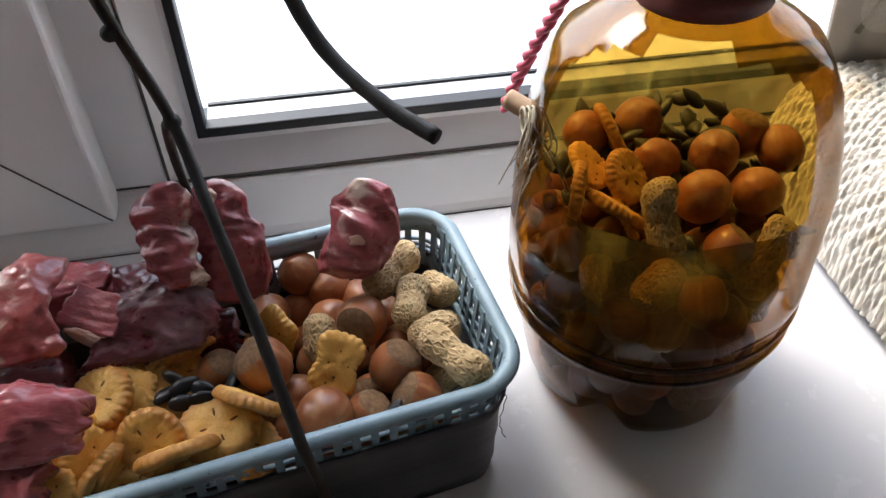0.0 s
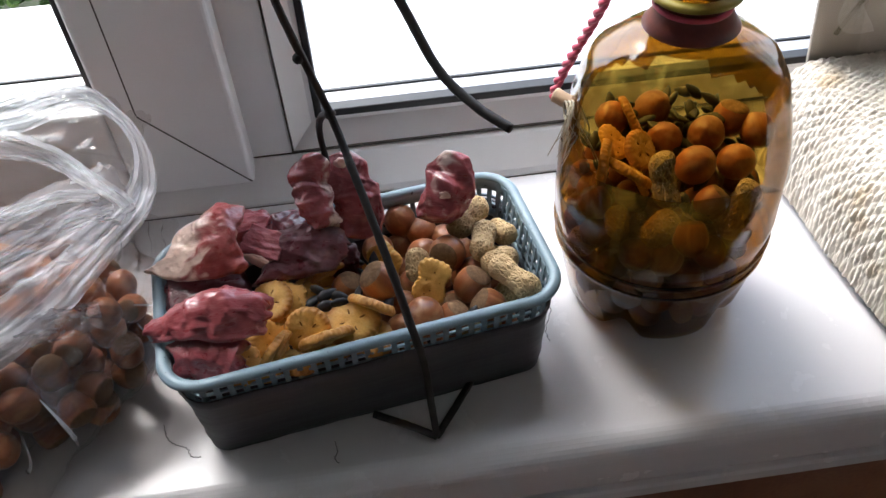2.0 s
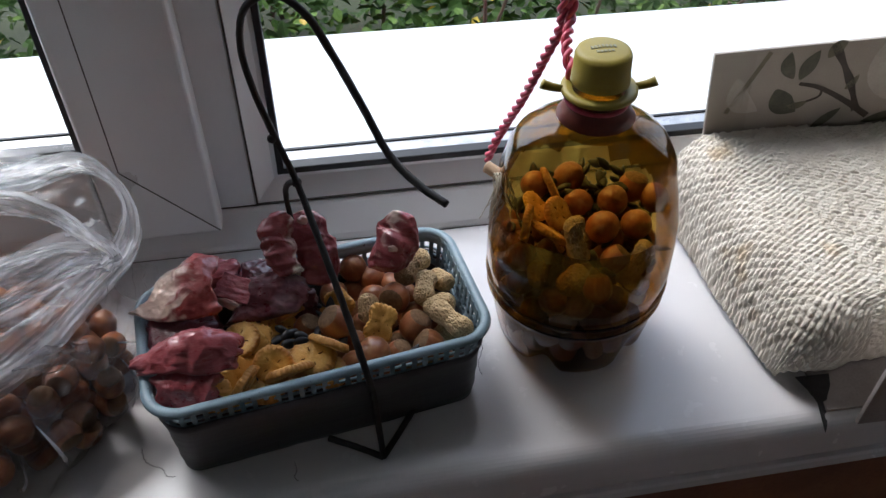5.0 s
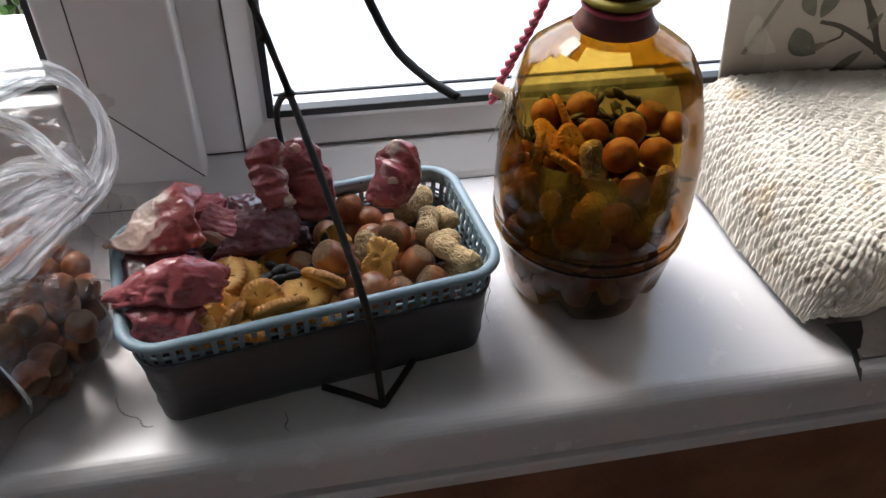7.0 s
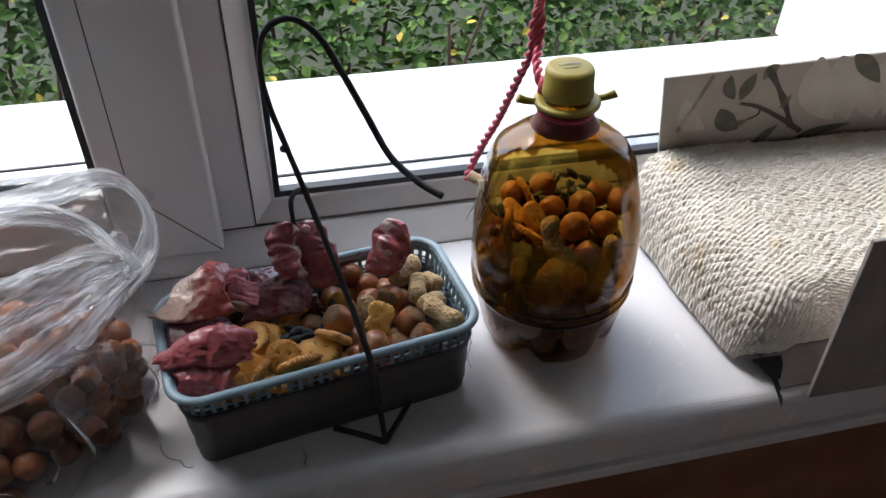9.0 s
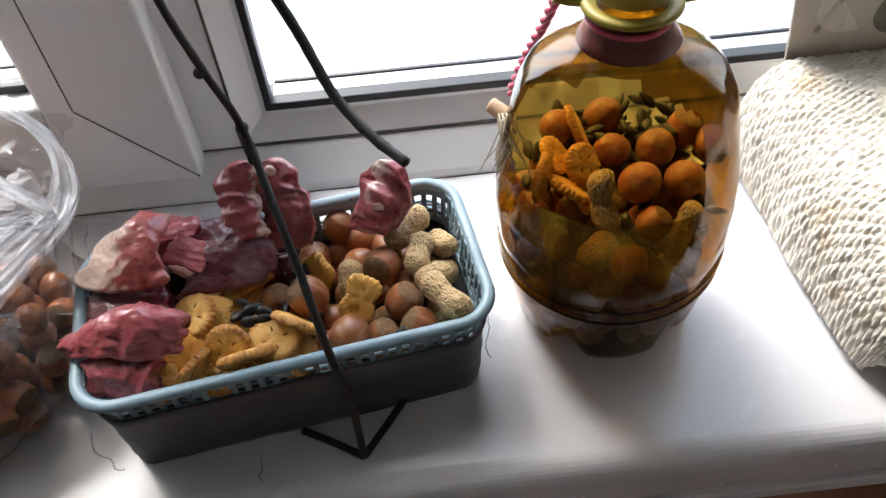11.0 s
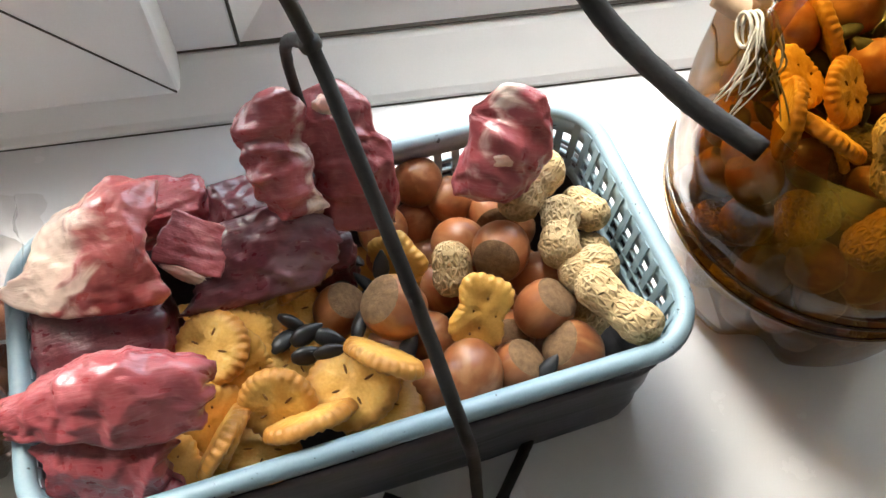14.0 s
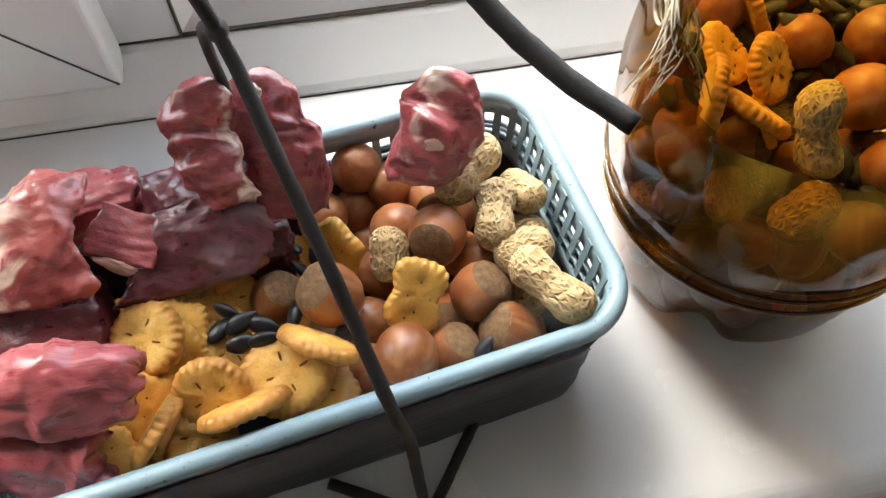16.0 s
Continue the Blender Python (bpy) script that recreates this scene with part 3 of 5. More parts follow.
PEANUTS = [peanut_mesh("peanut", 0.036, 0.0082, 0.0062, 0.003), peanut_mesh("peanut", 0.033, 0.0085, 0.0068, -0.002), peanut_mesh("peanut", 0.024, 0.0082, 0.0082, 0.001, 1)]


def peanut(x, y, z, axis, kind=0, spin=0.0, size=1.0, group="peanuts in the basket", label="whole pale peanut in a ridged shell"):
    ob = new("peanut", PEANUTS[kind])
    ob.matrix_world = aim(x, y, z, axis, spin, size)
    return tagged(ob, label, "peanut", group)


def cracker_mesh(name, outline, thick, mat, slots, teeth, seed):
    """A baked biscuit: outline(a) is its radius, with teeth round the edge and slots pierced in."""
    bm, seg = bmesh.new(), 144
    levels = [(0.0, 1.0), (0.12, 1.0), (0.24, 1.0), (0.36, 0.99), (0.48, 0.98), (0.60, 0.97), (0.70, 0.96), (0.79, 0.93), (0.87, 0.84), (0.93, 0.66), (0.975, 0.36), (1.0, -0.02), (0.985, -0.38), (0.93, -0.56), (0.8, -0.62), (0.5, -0.62), (0.0, -0.62)]
    rows = []
    for f, h in levels:
        if f == 0:
            rows.append([bm.verts.new((0, 0, h * thick / 2))])
            continue
        ring = []
        for k in range(seg):
            a = 2 * math.pi * k / seg
            tooth = 1 + (0.042 * (abs(math.cos(teeth * a / 2)) - 0.6) * (f - 0.7) / 0.3 if f > 0.7 else 0)
            r = outline(a) * f * tooth
            p = Vector((r * math.cos(a), r * math.sin(a), h * thick / 2))
            p.z += 0.0008 * (abs(math.cos(teeth * a / 2)) - 0.6) * max(0.0, 1 - abs(f - 0.92) / 0.15)
            if h > 0:
                p.z -= sum(0.0008 * math.exp(-((p.x - x) ** 2 + (p.y - y) ** 2) / 0.0022 ** 2) for x, y, ang, ln in slots)
            p.z += 0.0007 * noise.noise(p * 120 + Vector((seed, 0, 0))) + 0.0004 * noise.noise(p * 420)
            ring.append(bm.verts.new(p))
        rows.append(ring)
    for a, b in zip(rows, rows[1:]):
        for k in range(seg):
            f = list(dict.fromkeys((a[k % len(a)], a[(k + 1) % len(a) if len(a) > 1 else 0], b[(k + 1) % len(b) if len(b) > 1 else 0], b[k % len(b)])))
            if len(f) > 2:
                bm.faces.new(f)
    body = mesh_of("biscuit", bm, mat)
    sl = []
    for x, y, ang, ln in slots:
        s = bmesh.new()
        bmesh.ops.create_uvsphere(s, u_segments=8, v_segments=5, radius=1.0)
        bmesh.ops.transform(s, matrix=pose(x, y, thick * 0.5 - 0.00075, 0, 0, ang) @ Matrix.Diagonal((ln * 0.9, min(ln, 0.0005), 0.0006, 1)), verts=s.verts)
        sl.append(mesh_of("slot", s, SLOT))
    return body, sl


def pet(n, k, r):
    return lambda a: r * (1 + k * math.cos(n * a))


CROSS = [(0.0064, 0.0, 8, 0.0024), (-0.0062, 0.0, -5, 0.0021), (0.0, 0.0062, 84, 0.0023), (0.0, -0.0062, 95, 0.0022)]
DOTS = [(0.006, 0.0, 0, 0.0007), (-0.006, 0.0, 0, 0.0007), (0.0, 0.004, 0, 0.0007), (0.0, -0.005, 0, 0.0007), (-0.009, 0.003, 0, 0.0007)]
CRACKERS = {
    "round": cracker_mesh("round", pet(2, 0.015, 0.0158), 0.0074, CRACKER, CROSS, 26, 0),
    "oval": cracker_mesh("oval", pet(2, 0.06, 0.0165), 0.0076, CRACKER, CROSS, 27, 3),
    "flower": cracker_mesh("flower", pet(5, 0.09, 0.0145), 0.0074, BROWNED, DOTS, 25, 5),
    "fish": cracker_mesh("fish", lambda a: 0.0135 * (1 + 0.16 * math.cos(2 * a) + 0.10 * math.cos(3 * a)), 0.0062, BROWNED, DOTS, 22, 8),
    "bone": cracker_mesh("bone", lambda a: 0.0135 * (1 + 0.20 * math.cos(2 * a) + 0.11 * math.cos(4 * a + 3.3)), 0.0075, BROWNED, DOTS, 24, 9),
    "edge": cracker_mesh("edge", pet(2, 0.10, 0.0160), 0.0078, CRACKER, [], 27, 12),
}


def cracker(x, y, z, facing, kind="round", spin=0.0, size=1.0, group="crackers in the basket", label="golden baked cracker with a toothed edge"):
    root = thing("cracker", label, "cracker", aim(x, y, z, facing, radians(spin), size), group)
    body, slots = CRACKERS[kind]
    for me in (body, *slots):
        ob = new(me.name, me)
        ob.parent = root
    return root


def seed_mesh(mat):
    bm = revolve([(0, -0.0062), (0.0016, -0.0058), (0.0030, -0.0035), (0.0036, -0.001), (0.0031, 0.002), (0.0018, 0.0048), (0.0006, 0.0066), (0, 0.0070)], 14)
    bmesh.ops.transform(bm, matrix=Matrix.Diagonal((1, 0.6, 1, 1)), verts=bm.verts)
    return mesh_of("sunflower_seed", bm, mat)


SEEDS = [seed_mesh(SEED), seed_mesh(GREYSEED)]


def seed(x, y, z, axis, kind=0, spin=0.0, size=1.0, group="sunflower seeds in the basket", label="glossy black sunflower seed in its husk"):
    ob = new("sunflower_seed", SEEDS[kind])
    ob.matrix_world = aim(x, y, z, axis, spin, size)
    return tagged(ob, label, "seed", group)


def meat(x, y, z, size, turn=(0, 0, 0), mat=None, taper=0.0, bend=0.0, twist=0.0, lump=0.16, square=0.5, rs=0, label="raw red meat piece lying on the food", fat=()):
    """A cut of meat: a squarish block, tapered, bent and creased."""
    bm = bmesh.new()
    bmesh.ops.create_cube(bm, size=2.0)
    bmesh.ops.subdivide_edges(bm, edges=list(bm.edges), cuts=23, use_grid_fill=True)
    sx, sy, sz = (s / 2 for s in size)
    grain, fatty = bm.verts.layers.float_vector.new("grain"), bm.verts.layers.float.new("fat")
    off = Vector((rs * 3.7, rs * 1.3, rs * 2.1))
    for v in bm.verts:
        p = v.co
        q = p.normalized().lerp(p * 0.84, square)
        k = 1 + lump * (noise.noise(q * 1.3 + off) + 0.55 * noise.noise(q * 2.9 + off) + 0.20 * noise.noise(q * 6.5 + off) + 0.10 * noise.noise(q * 14 + off))
        crease = -0.05 * max(0.0, 0.35 - abs(noise.noise(Vector((q.x * 1.1, q.y * 2.2, q.z * 2.2)) + off * 2))) / 0.35
        q = q * (k + crease)
        f = 1 - taper * q.x
        q = Vector((q.x * sx, q.y * sy * f, q.z * sz * (1 - 0.5 * taper * q.x)))
        q.z -= bend * (q.x / sx) ** 2 * sx
        a = twist * q.x / sx
        q.y, q.z = q.y * math.cos(a) - q.z * math.sin(a), q.y * math.sin(a) + q.z * math.cos(a)
        v.co = q
        v[grain], v[fatty] = q + off * 0.01, 0.0
    ob = new("meat", mesh_of("meat", bm, mat or MEAT))
    ob.matrix_world = pose(x, y, z, *turn)
    for fx, fy, fz, sx, sy, sz in fat:
        bm = bmesh.new()
        bmesh.ops.create_icosphere(bm, subdivisions=4, radius=1.0)
        for v in bm.verts:
            k = 1 + 0.28 * noise.noise(v.co * 1.7 + off) + 0.12 * noise.noise(v.co * 5 + off)
            v.co = Vector((fx + v.co.x * sx * k, fy + v.co.y * sy * k, fz + v.co.z * sz * k))
        part("fat", bm, FAT, ob, "pale wet fat")
    return tagged(ob, label, "meat", "meat pieces in the basket")


def spline(pts, t):
    """A point on the Catmull-Rom line through the points, t from 0 to 1."""
    n = len(pts) - 1
    i = max(0, min(int(t * n), n - 1))
    f = t * n - i
    b, c = pts[i], pts[i + 1]
    a = pts[i - 1] if i else b * 2 - c
    d = pts[i + 2] if i + 2 <= n else c * 2 - b
    return 0.5 * (2 * b + (c - a) * f + (2 * a - 5 * b + 4 * c - d) * f * f + (3 * b - a - 3 * c + d) * f ** 3)


def cut(rows, thick, mat, rs=0, label="", fat=None, rough=0.0022, tip=0.0, soft=0.09, lumps=()):
    """A soft slice of meat draped through rows of points: rounded torn edges, thickness, folds; fat(u, v) is its fat."""
    rows = [[Vector(p) for p in row] for row in rows]
    nu, nv = 64, 52
    off = Vector((rs * 3.1, rs * 1.7, rs * 0.9))
    mid = []
    for j in range(nv + 1):
        v = j / nv
        line = [spline([row[k] for row in rows], v) for k in range(len(rows[0]))]
        out = []
        for i in range(nu + 1):
            u = i / nu
            tear = 0.14 * noise.noise(Vector((v * 3.2, u * 3.2, 3)) + off) + 0.05 * noise.noise(Vector((v * 9, u * 9, 7)) + off) + 0.025 * noise.noise(Vector((v * 19, u * 19, 5)) + off)
            out.append(spline(line, min(1.06, max(-0.06, u + tear * (2 * u - 1) ** 2))))
        mid.append(out)
    centre = sum((p for row in rows for p in row), Vector()) / sum(len(row) for row in rows)
    bm = bmesh.new()
    grain, fatty = bm.verts.layers.float_vector.new("grain"), bm.verts.layers.float.new("fat")
    sides = []
    for sign in (1, -1):
        grid = []
        for j in range(nv + 1):
            line = []
            for i in range(nu + 1):
                u, v, p = i / nu, j / nv, mid[j][i]
                du = mid[j][min(i + 1, nu)] - mid[j][max(i - 1, 0)]
                dv = mid[min(j + 1, nv)][i] - mid[max(j - 1, 0)][i]
                n = dv.cross(du).normalized()
                d = min(u, 1 - u, v, 1 - v) / soft
                round_off = math.sqrt(max(0.0, 1 - (1 - min(1.0, d)) ** 2))
                wedge = 1 - tip * (1 - u)
                q = p * 60 + off
                bumpy = rough * (0.55 - 1.5 * abs(noise.noise(p * 30 + off)) - 1.0 * abs(noise.noise(p * 85 + off * 2)) - 0.4 * abs(noise.noise(p * 190 + off)) + 0.35 * noise.noise(q * 2.6) + 0.16 * noise.noise(q * 6))
                pit = 0.00018 * noise.noise(Vector((u * 22, v * 60, rs))) + 0.0003 * noise.noise(p * 520)
                co = p + n * (sign * thick / 2 * round_off * wedge + (bumpy + pit) * (1 if sign > 0 else 0.4)) + Vector((1, 1, 1)) * 0.4 * rough * noise.noise(q * 1.7 + Vector((9, 0, 0)))
                vert = bm.verts.new(co - centre)
                vert[grain] = Vector((u * 0.05, v * 0.04, 0.004 * sign)) + off * 0.01
                vert[fatty] = fat(u, v) if fat else 0.0
                line.append(vert)
            grid.append(line)
        sides.append(grid)
    top, low = sides
    for j in range(nv):
        for i in range(nu):
            bm.faces.new((top[j][i], top[j][i + 1], top[j + 1][i + 1], top[j + 1][i]))
            bm.faces.new((low[j][i], low[j + 1][i], low[j + 1][i + 1], low[j][i + 1]))
    for i in range(nu):
        bm.faces.new((top[0][i], low[0][i], low[0][i + 1], top[0][i + 1]))
        bm.faces.new((top[nv][i], top[nv][i + 1], low[nv][i + 1], low[nv][i]))
    for j in range(nv):
        bm.faces.new((top[j][0], top[j + 1][0], low[j + 1][0], low[j][0]))
        bm.faces.new((top[j][nu], low[j][nu], low[j + 1][nu], top[j + 1][nu]))
    ob = new("meat", mesh_of("meat", bm, mat))
    ob.matrix_world = Matrix.Translation(centre)
    for fx, fy, fz, sx, sy, sz in lumps:
        bm = bmesh.new()
        bmesh.ops.create_icosphere(bm, subdivisions=4, radius=1.0)
        for v in bm.verts:
            k = 1 + 0.30 * noise.noise(v.co * 1.7 + off) + 0.14 * noise.noise(v.co * 4.5 + off)
            v.co = Vector((fx + v.co.x * sx * k, fy + v.co.y * sy * k, fz + v.co.z * sz * k)) - centre
        part("fat", bm, FAT, ob, "pale wet fat")
    return tagged(ob, label, "meat", "meat pieces in the basket")


# ---- what lies in the basket ----
hazelnut(0.037, 0.339, 0.060, (0.3, 0.2, -1), 1.05)
hazelnut(0.052, 0.333, 0.052, (0.6, 0.5, -0.6))
hazelnut(0.068, 0.327, 0.048, (0.2, -0.8, 0.2))
hazelnut(0.019, 0.321, 0.050, (0.1, 0.6, -0.8), 1.05)
hazelnut(0.034, 0.328, 0.042, (-0.7, 0.1, -0.6))
hazelnut(0.052, 0.307, 0.056, (-0.5, 0.5, -0.5), 1.05)
hazelnut(0.068, 0.294, 0.068, (-0.35, -0.75, 0.45), 1.15)
hazelnut(-0.002, 0.278, 0.060, (0.5, 0.1, 0.85), 1.0)
hazelnut(0.021, 0.270, 0.073, (-0.6, 0.1, 0.75), 1.18)
hazelnut(0.085, 0.287, 0.053, (-0.6, 0.3, -0.7), 1.05)
hazelnut(0.082, 0.266, 0.066, (0.55, 0.15, 0.85), 1.1)
hazelnut(0.091, 0.248, 0.063, (-0.75, 0.15, 0.65), 1.08)
hazelnut(0.048, 0.241, 0.067, (0.2, 0.9, -0.5), 1.2)
hazelnut(0.067, 0.244, 0.060, (0.5, 0.2, 0.8), 1.0)
hazelnut(0.034, 0.243, 0.053, (-0.6, 0.4, -0.7), 1.05)
hazelnut(0.035, 0.266, 0.050, (0.4, 0.5, -0.8))
hazelnut(0.069, 0.264, 0.047, (-0.2, -0.5, 0.7))
rnd = random.Random(11)


def inside(x, y, margin):
    q = BASK.inverted() @ Vector((x, y, 0))
    return abs(q.x) < A - 0.008 - margin and abs(q.y) < B - 0.003 - margin


for gx in range(6):
    for gy in range(4):
        hx, hy = 0.018 + 0.0215 * gx + rnd.uniform(-.003, .003), 0.243 + 0.0235 * gy + 0.0045 * gx + rnd.uniform(-.003, .003)
        if inside(hx, hy, 0.013):
            hazelnut(hx, hy, 0.028 + rnd.uniform(0, 0.006), (rnd.uniform(-1, 1), rnd.uniform(-1, 1), rnd.uniform(-1, 0.6)))

peanut(0.087, 0.320, 0.074, (0.75, 0.75, 0.12), 0, 0.4, 1.05)
peanut(0.093, 0.297, 0.076, (0.18, 0.85, -0.05), 1, 1.0, 1.05)
peanut(0.108, 0.312, 0.066, (0.5, -0.6, 0.1), 2, 0.2)
peanut(0.047, 0.290, 0.064, (0.05, 0.75, 0.5), 2, 0.7, 1.02)
peanut(0.102, 0.279, 0.072, (0.95, 0.25, 0.05), 2, 2.0, 1.1)
peanut(0.108, 0.2585, 0.079, (-0.62, 0.75, 0.05), 0, 3.9, 1.12)
peanut(0.103, 0.299, 0.056, (0.9, -0.3, 0.0), 1, 0.2)
peanut(0.100, 0.262, 0.052, (0.6, 0.7, 0.0), 1, 0.6)
peanut(0.083, 0.246, 0.046, (0.9, 0.3, 0.0), 1, 0.6)

cracker(-0.051, 0.261, 0.073, (-0.25, -0.25, 0.9), "round", 20, 0.98)
cracker(-0.026, 0.235, 0.073, (-0.15, -0.75, 0.62), "round", 40, 0.96)
cracker(0.002, 0.240, 0.070, (0.03, -0.12, 1.0), "oval", 5, 1.08)
cracker(-0.014, 0.2275, 0.072, (-0.22, 0.80, 0.50), "edge", 15, 1.05)
cracker(0.015, 0.247, 0.077, (0.42, 0.74, 0.52), "edge", -25, 0.98)
cracker(-0.015, 0.288, 0.066, (-0.45, 0.72, 0.5), "edge", 30, 0.8)
cracker(-0.021, 0.280, 0.060, (0.0, -0.2, 0.9), "round", 0, 0.8)
cracker(-0.028, 0.268, 0.063, (0.2, -0.1, 0.9), "flower", 10, 0.95)
cracker(-0.039, 0.253, 0.066, (0.25, -0.6, 0.75), "fish", 80, 1.0)
cracker(-0.022, 0.258, 0.060, (0.5, -0.2, 0.8), "round", 60, 0.85)
cracker(-0.077, 0.260, 0.062, (-0.1, -0.4, 0.9), "flower", 35, 0.95)
cracker(-0.052, 0.236, 0.063, (0.65, -0.55, 0.6), "flower", 70, 1.0)
cracker(-0.044, 0.229, 0.064, (-0.85, 0.35, 0.35), "edge", 60, 0.95)
cracker(-0.072, 0.224, 0.058, (-0.2, -0.1, 0.95), "edge", 20, 1.0)
cracker(-0.060, 0.222, 0.056, (-0.1, -0.1, 1.0), "fish", 20, 1.0)
cracker(0.011, 0.235, 0.060, (0.1, 0.1, 1.0), "oval", 30, 1.05)
cracker(-0.060, 0.238, 0.068, (0.55, -0.50, 0.65), "fish", 40, 1.05)
cracker(-0.047, 0.2245, 0.069, (-0.80, 0.45, 0.40), "edge", 35, 0.95)
cracker(-0.066, 0.2165, 0.068, (0.25, -0.30, 0.9), "flower", 20, 0.85)
cracker(-0.040, 0.2640, 0.071, (0.30, -0.25, 0.9), "flower", 60, 0.9)
cracker(-0.034, 0.2215, 0.058, (0.1, 0.35, 0.9), "round", 10, 0.9)
cracker(0.024, 0.296, 0.064, (-0.55, -0.7, 0.45), "flower", 30, 0.95)
cracker(0.055, 0.263, 0.076, (0.1, -0.62, 0.75), "bone", 62, 1.02, label="deep golden bone-shaped cracker with pierced dots")
for gx in range(6):
    for gy in range(4):
        cx, cy = -0.095 + 0.0195 * gx + rnd.uniform(-.004, .004), 0.212 + 0.026 * gy + 0.004 * gx + rnd.uniform(-.004, .004)
        if inside(cx, cy, 0.017):
            cracker(cx, cy, 0.030 + rnd.uniform(-0.004, 0.008), (rnd.uniform(-.5, .5), rnd.uniform(-.5, .5), 1), rnd.choice(("round", "flower", "fish")), rnd.uniform(0, 180), 0.9)

for sx, sy, sz, ax in ((-0.020, 0.269, 0.071, (0.8, -0.5, 0)), (-0.0145, 0.262, 0.074, (0.9, 0.45, 0.15)), (-0.006, 0.260, 0.073, (0.8, -0.3, 0)),
                       (-0.014, 0.2535, 0.073, (0.95, 0.1, 0)), (-0.005, 0.253, 0.075, (0.9, 0.1, 0)), (0.006, 0.266, 0.068, (0.2, 0.9, 0.1)),
                       (0.017, 0.291, 0.070, (0.1, 0.6, 0.7)), (0.006, 0.301, 0.060, (0.4, -0.6, 0.5)), (0.025, 0.255, 0.067, (0.4, 0.7, 0)),
                       (0.000, 0.294, 0.058, (0.6, 0.6, 0)), (0.078, 0.239, 0.067, (0.5, 0.5, 0.5)), (-0.024, 0.263, 0.068, (0.5, 0.5, 0)),
                       (0.010, 0.289, 0.060, (-0.6, 0.6, 0.2)), (-0.001, 0.285, 0.056, (0.2, 0.9, 0.1))):
    seed(sx, sy, sz, ax, 0, sx * 400, 1.1)

meat(-0.093, 0.272, 0.064, (0.064, 0.048, 0.046), (14, 0, 12), DARKMEAT, 0.05, lump=0.09, rs=1, label="dark red raw meat lump under a fatty slice")
cut([[(-0.106, 0.312, 0.098), (-0.091, 0.315, 0.104), (-0.080, 0.319, 0.110), (-0.068, 0.318, 0.105)],
     [(-0.113, 0.300, 0.096), (-0.100, 0.301, 0.105), (-0.083, 0.300, 0.113), (-0.067, 0.302, 0.109)],
     [(-0.123, 0.290, 0.089), (-0.101, 0.285, 0.099), (-0.080, 0.284, 0.104), (-0.065, 0.286, 0.101)],
     [(-0.132, 0.285, 0.085), (-0.111, 0.275, 0.087), (-0.090, 0.271, 0.089), (-0.066, 0.272, 0.092)]], 0.0065, FATTY, 2,
    "pale fatty slice of raw meat draped over a lump", lambda u, v: max(1.10 - 2.0 * abs(u - 0.16 - 0.12 * v), 7 * (u - 0.93), 6 * (v - 0.90) * (1 - 0.5 * u), 0.75 - 8 * abs(u - 0.55 + 0.25 * v)), 0.0022, soft=0.06)
cut([[(-0.121, 0.241, 0.085), (-0.096, 0.249, 0.093), (-0.074, 0.249, 0.101), (-0.050, 0.246, 0.091)],
     [(-0.122, 0.236, 0.087), (-0.098, 0.237, 0.098), (-0.074, 0.235, 0.106), (-0.049, 0.239, 0.094)],
     [(-0.121, 0.230, 0.082), (-0.096, 0.224, 0.088), (-0.069, 0.219, 0.088), (-0.053, 0.227, 0.083)]], 0.013, PINKMEAT, 17,
    "pink raw meat strip with a pointed end over the rim", lambda u, v: 0.34 - 3.5 * abs(u - 0.80) - 1.2 * abs(v - 0.4), 0.0028, 0.65)
cut([[(-0.108, 0.228, 0.077), (-0.088, 0.230, 0.083), (-0.062, 0.228, 0.083)],
     [(-0.108, 0.221, 0.075), (-0.086, 0.218, 0.080), (-0.060, 0.216, 0.078)],
     [(-0.104, 0.213, 0.066), (-0.084, 0.208, 0.067), (-0.060, 0.208, 0.066)]], 0.015, MEAT, 4, "raw red meat piece under a pink strip", None, 0.0028)
meat(-0.053, 0.299, 0.085, (0.034, 0.026, 0.026), (18, 8, -22), PINKMEAT, 0.05, square=0.85, lump=0.1, rs=5, label="pinkish cube of raw meat with a fat edge",
     fat=((0.001, -0.0112, 0.002, 0.0125, 0.0034, 0.0085),))
meat(-0.070, 0.322, 0.080, (0.044, 0.028, 0.028), (0, 0, 10), PINKMEAT, rs=6)
meat(-0.036, 0.320, 0.078, (0.036, 0.026, 0.030), (0, 20, 30), DARKMEAT, rs=7)
cut([[(-0.050, 0.303, 0.086), (-0.031, 0.309, 0.092), (-0.014, 0.311, 0.092), (0.002, 0.306, 0.084)],
     [(-0.055, 0.289, 0.083), (-0.038, 0.293, 0.087), (-0.018, 0.297, 0.088), (0.000, 0.297, 0.080)],
     [(-0.062, 0.275, 0.074), (-0.041, 0.276, 0.075), (-0.022, 0.281, 0.074), (-0.004, 0.288, 0.070)]], 0.012, SKINMEAT, 8,
    "dark purplish raw meat slice with a silvery skin", lambda u, v: max(0, v - 0.86) * 3.5 * (1 - u), 0.0022)
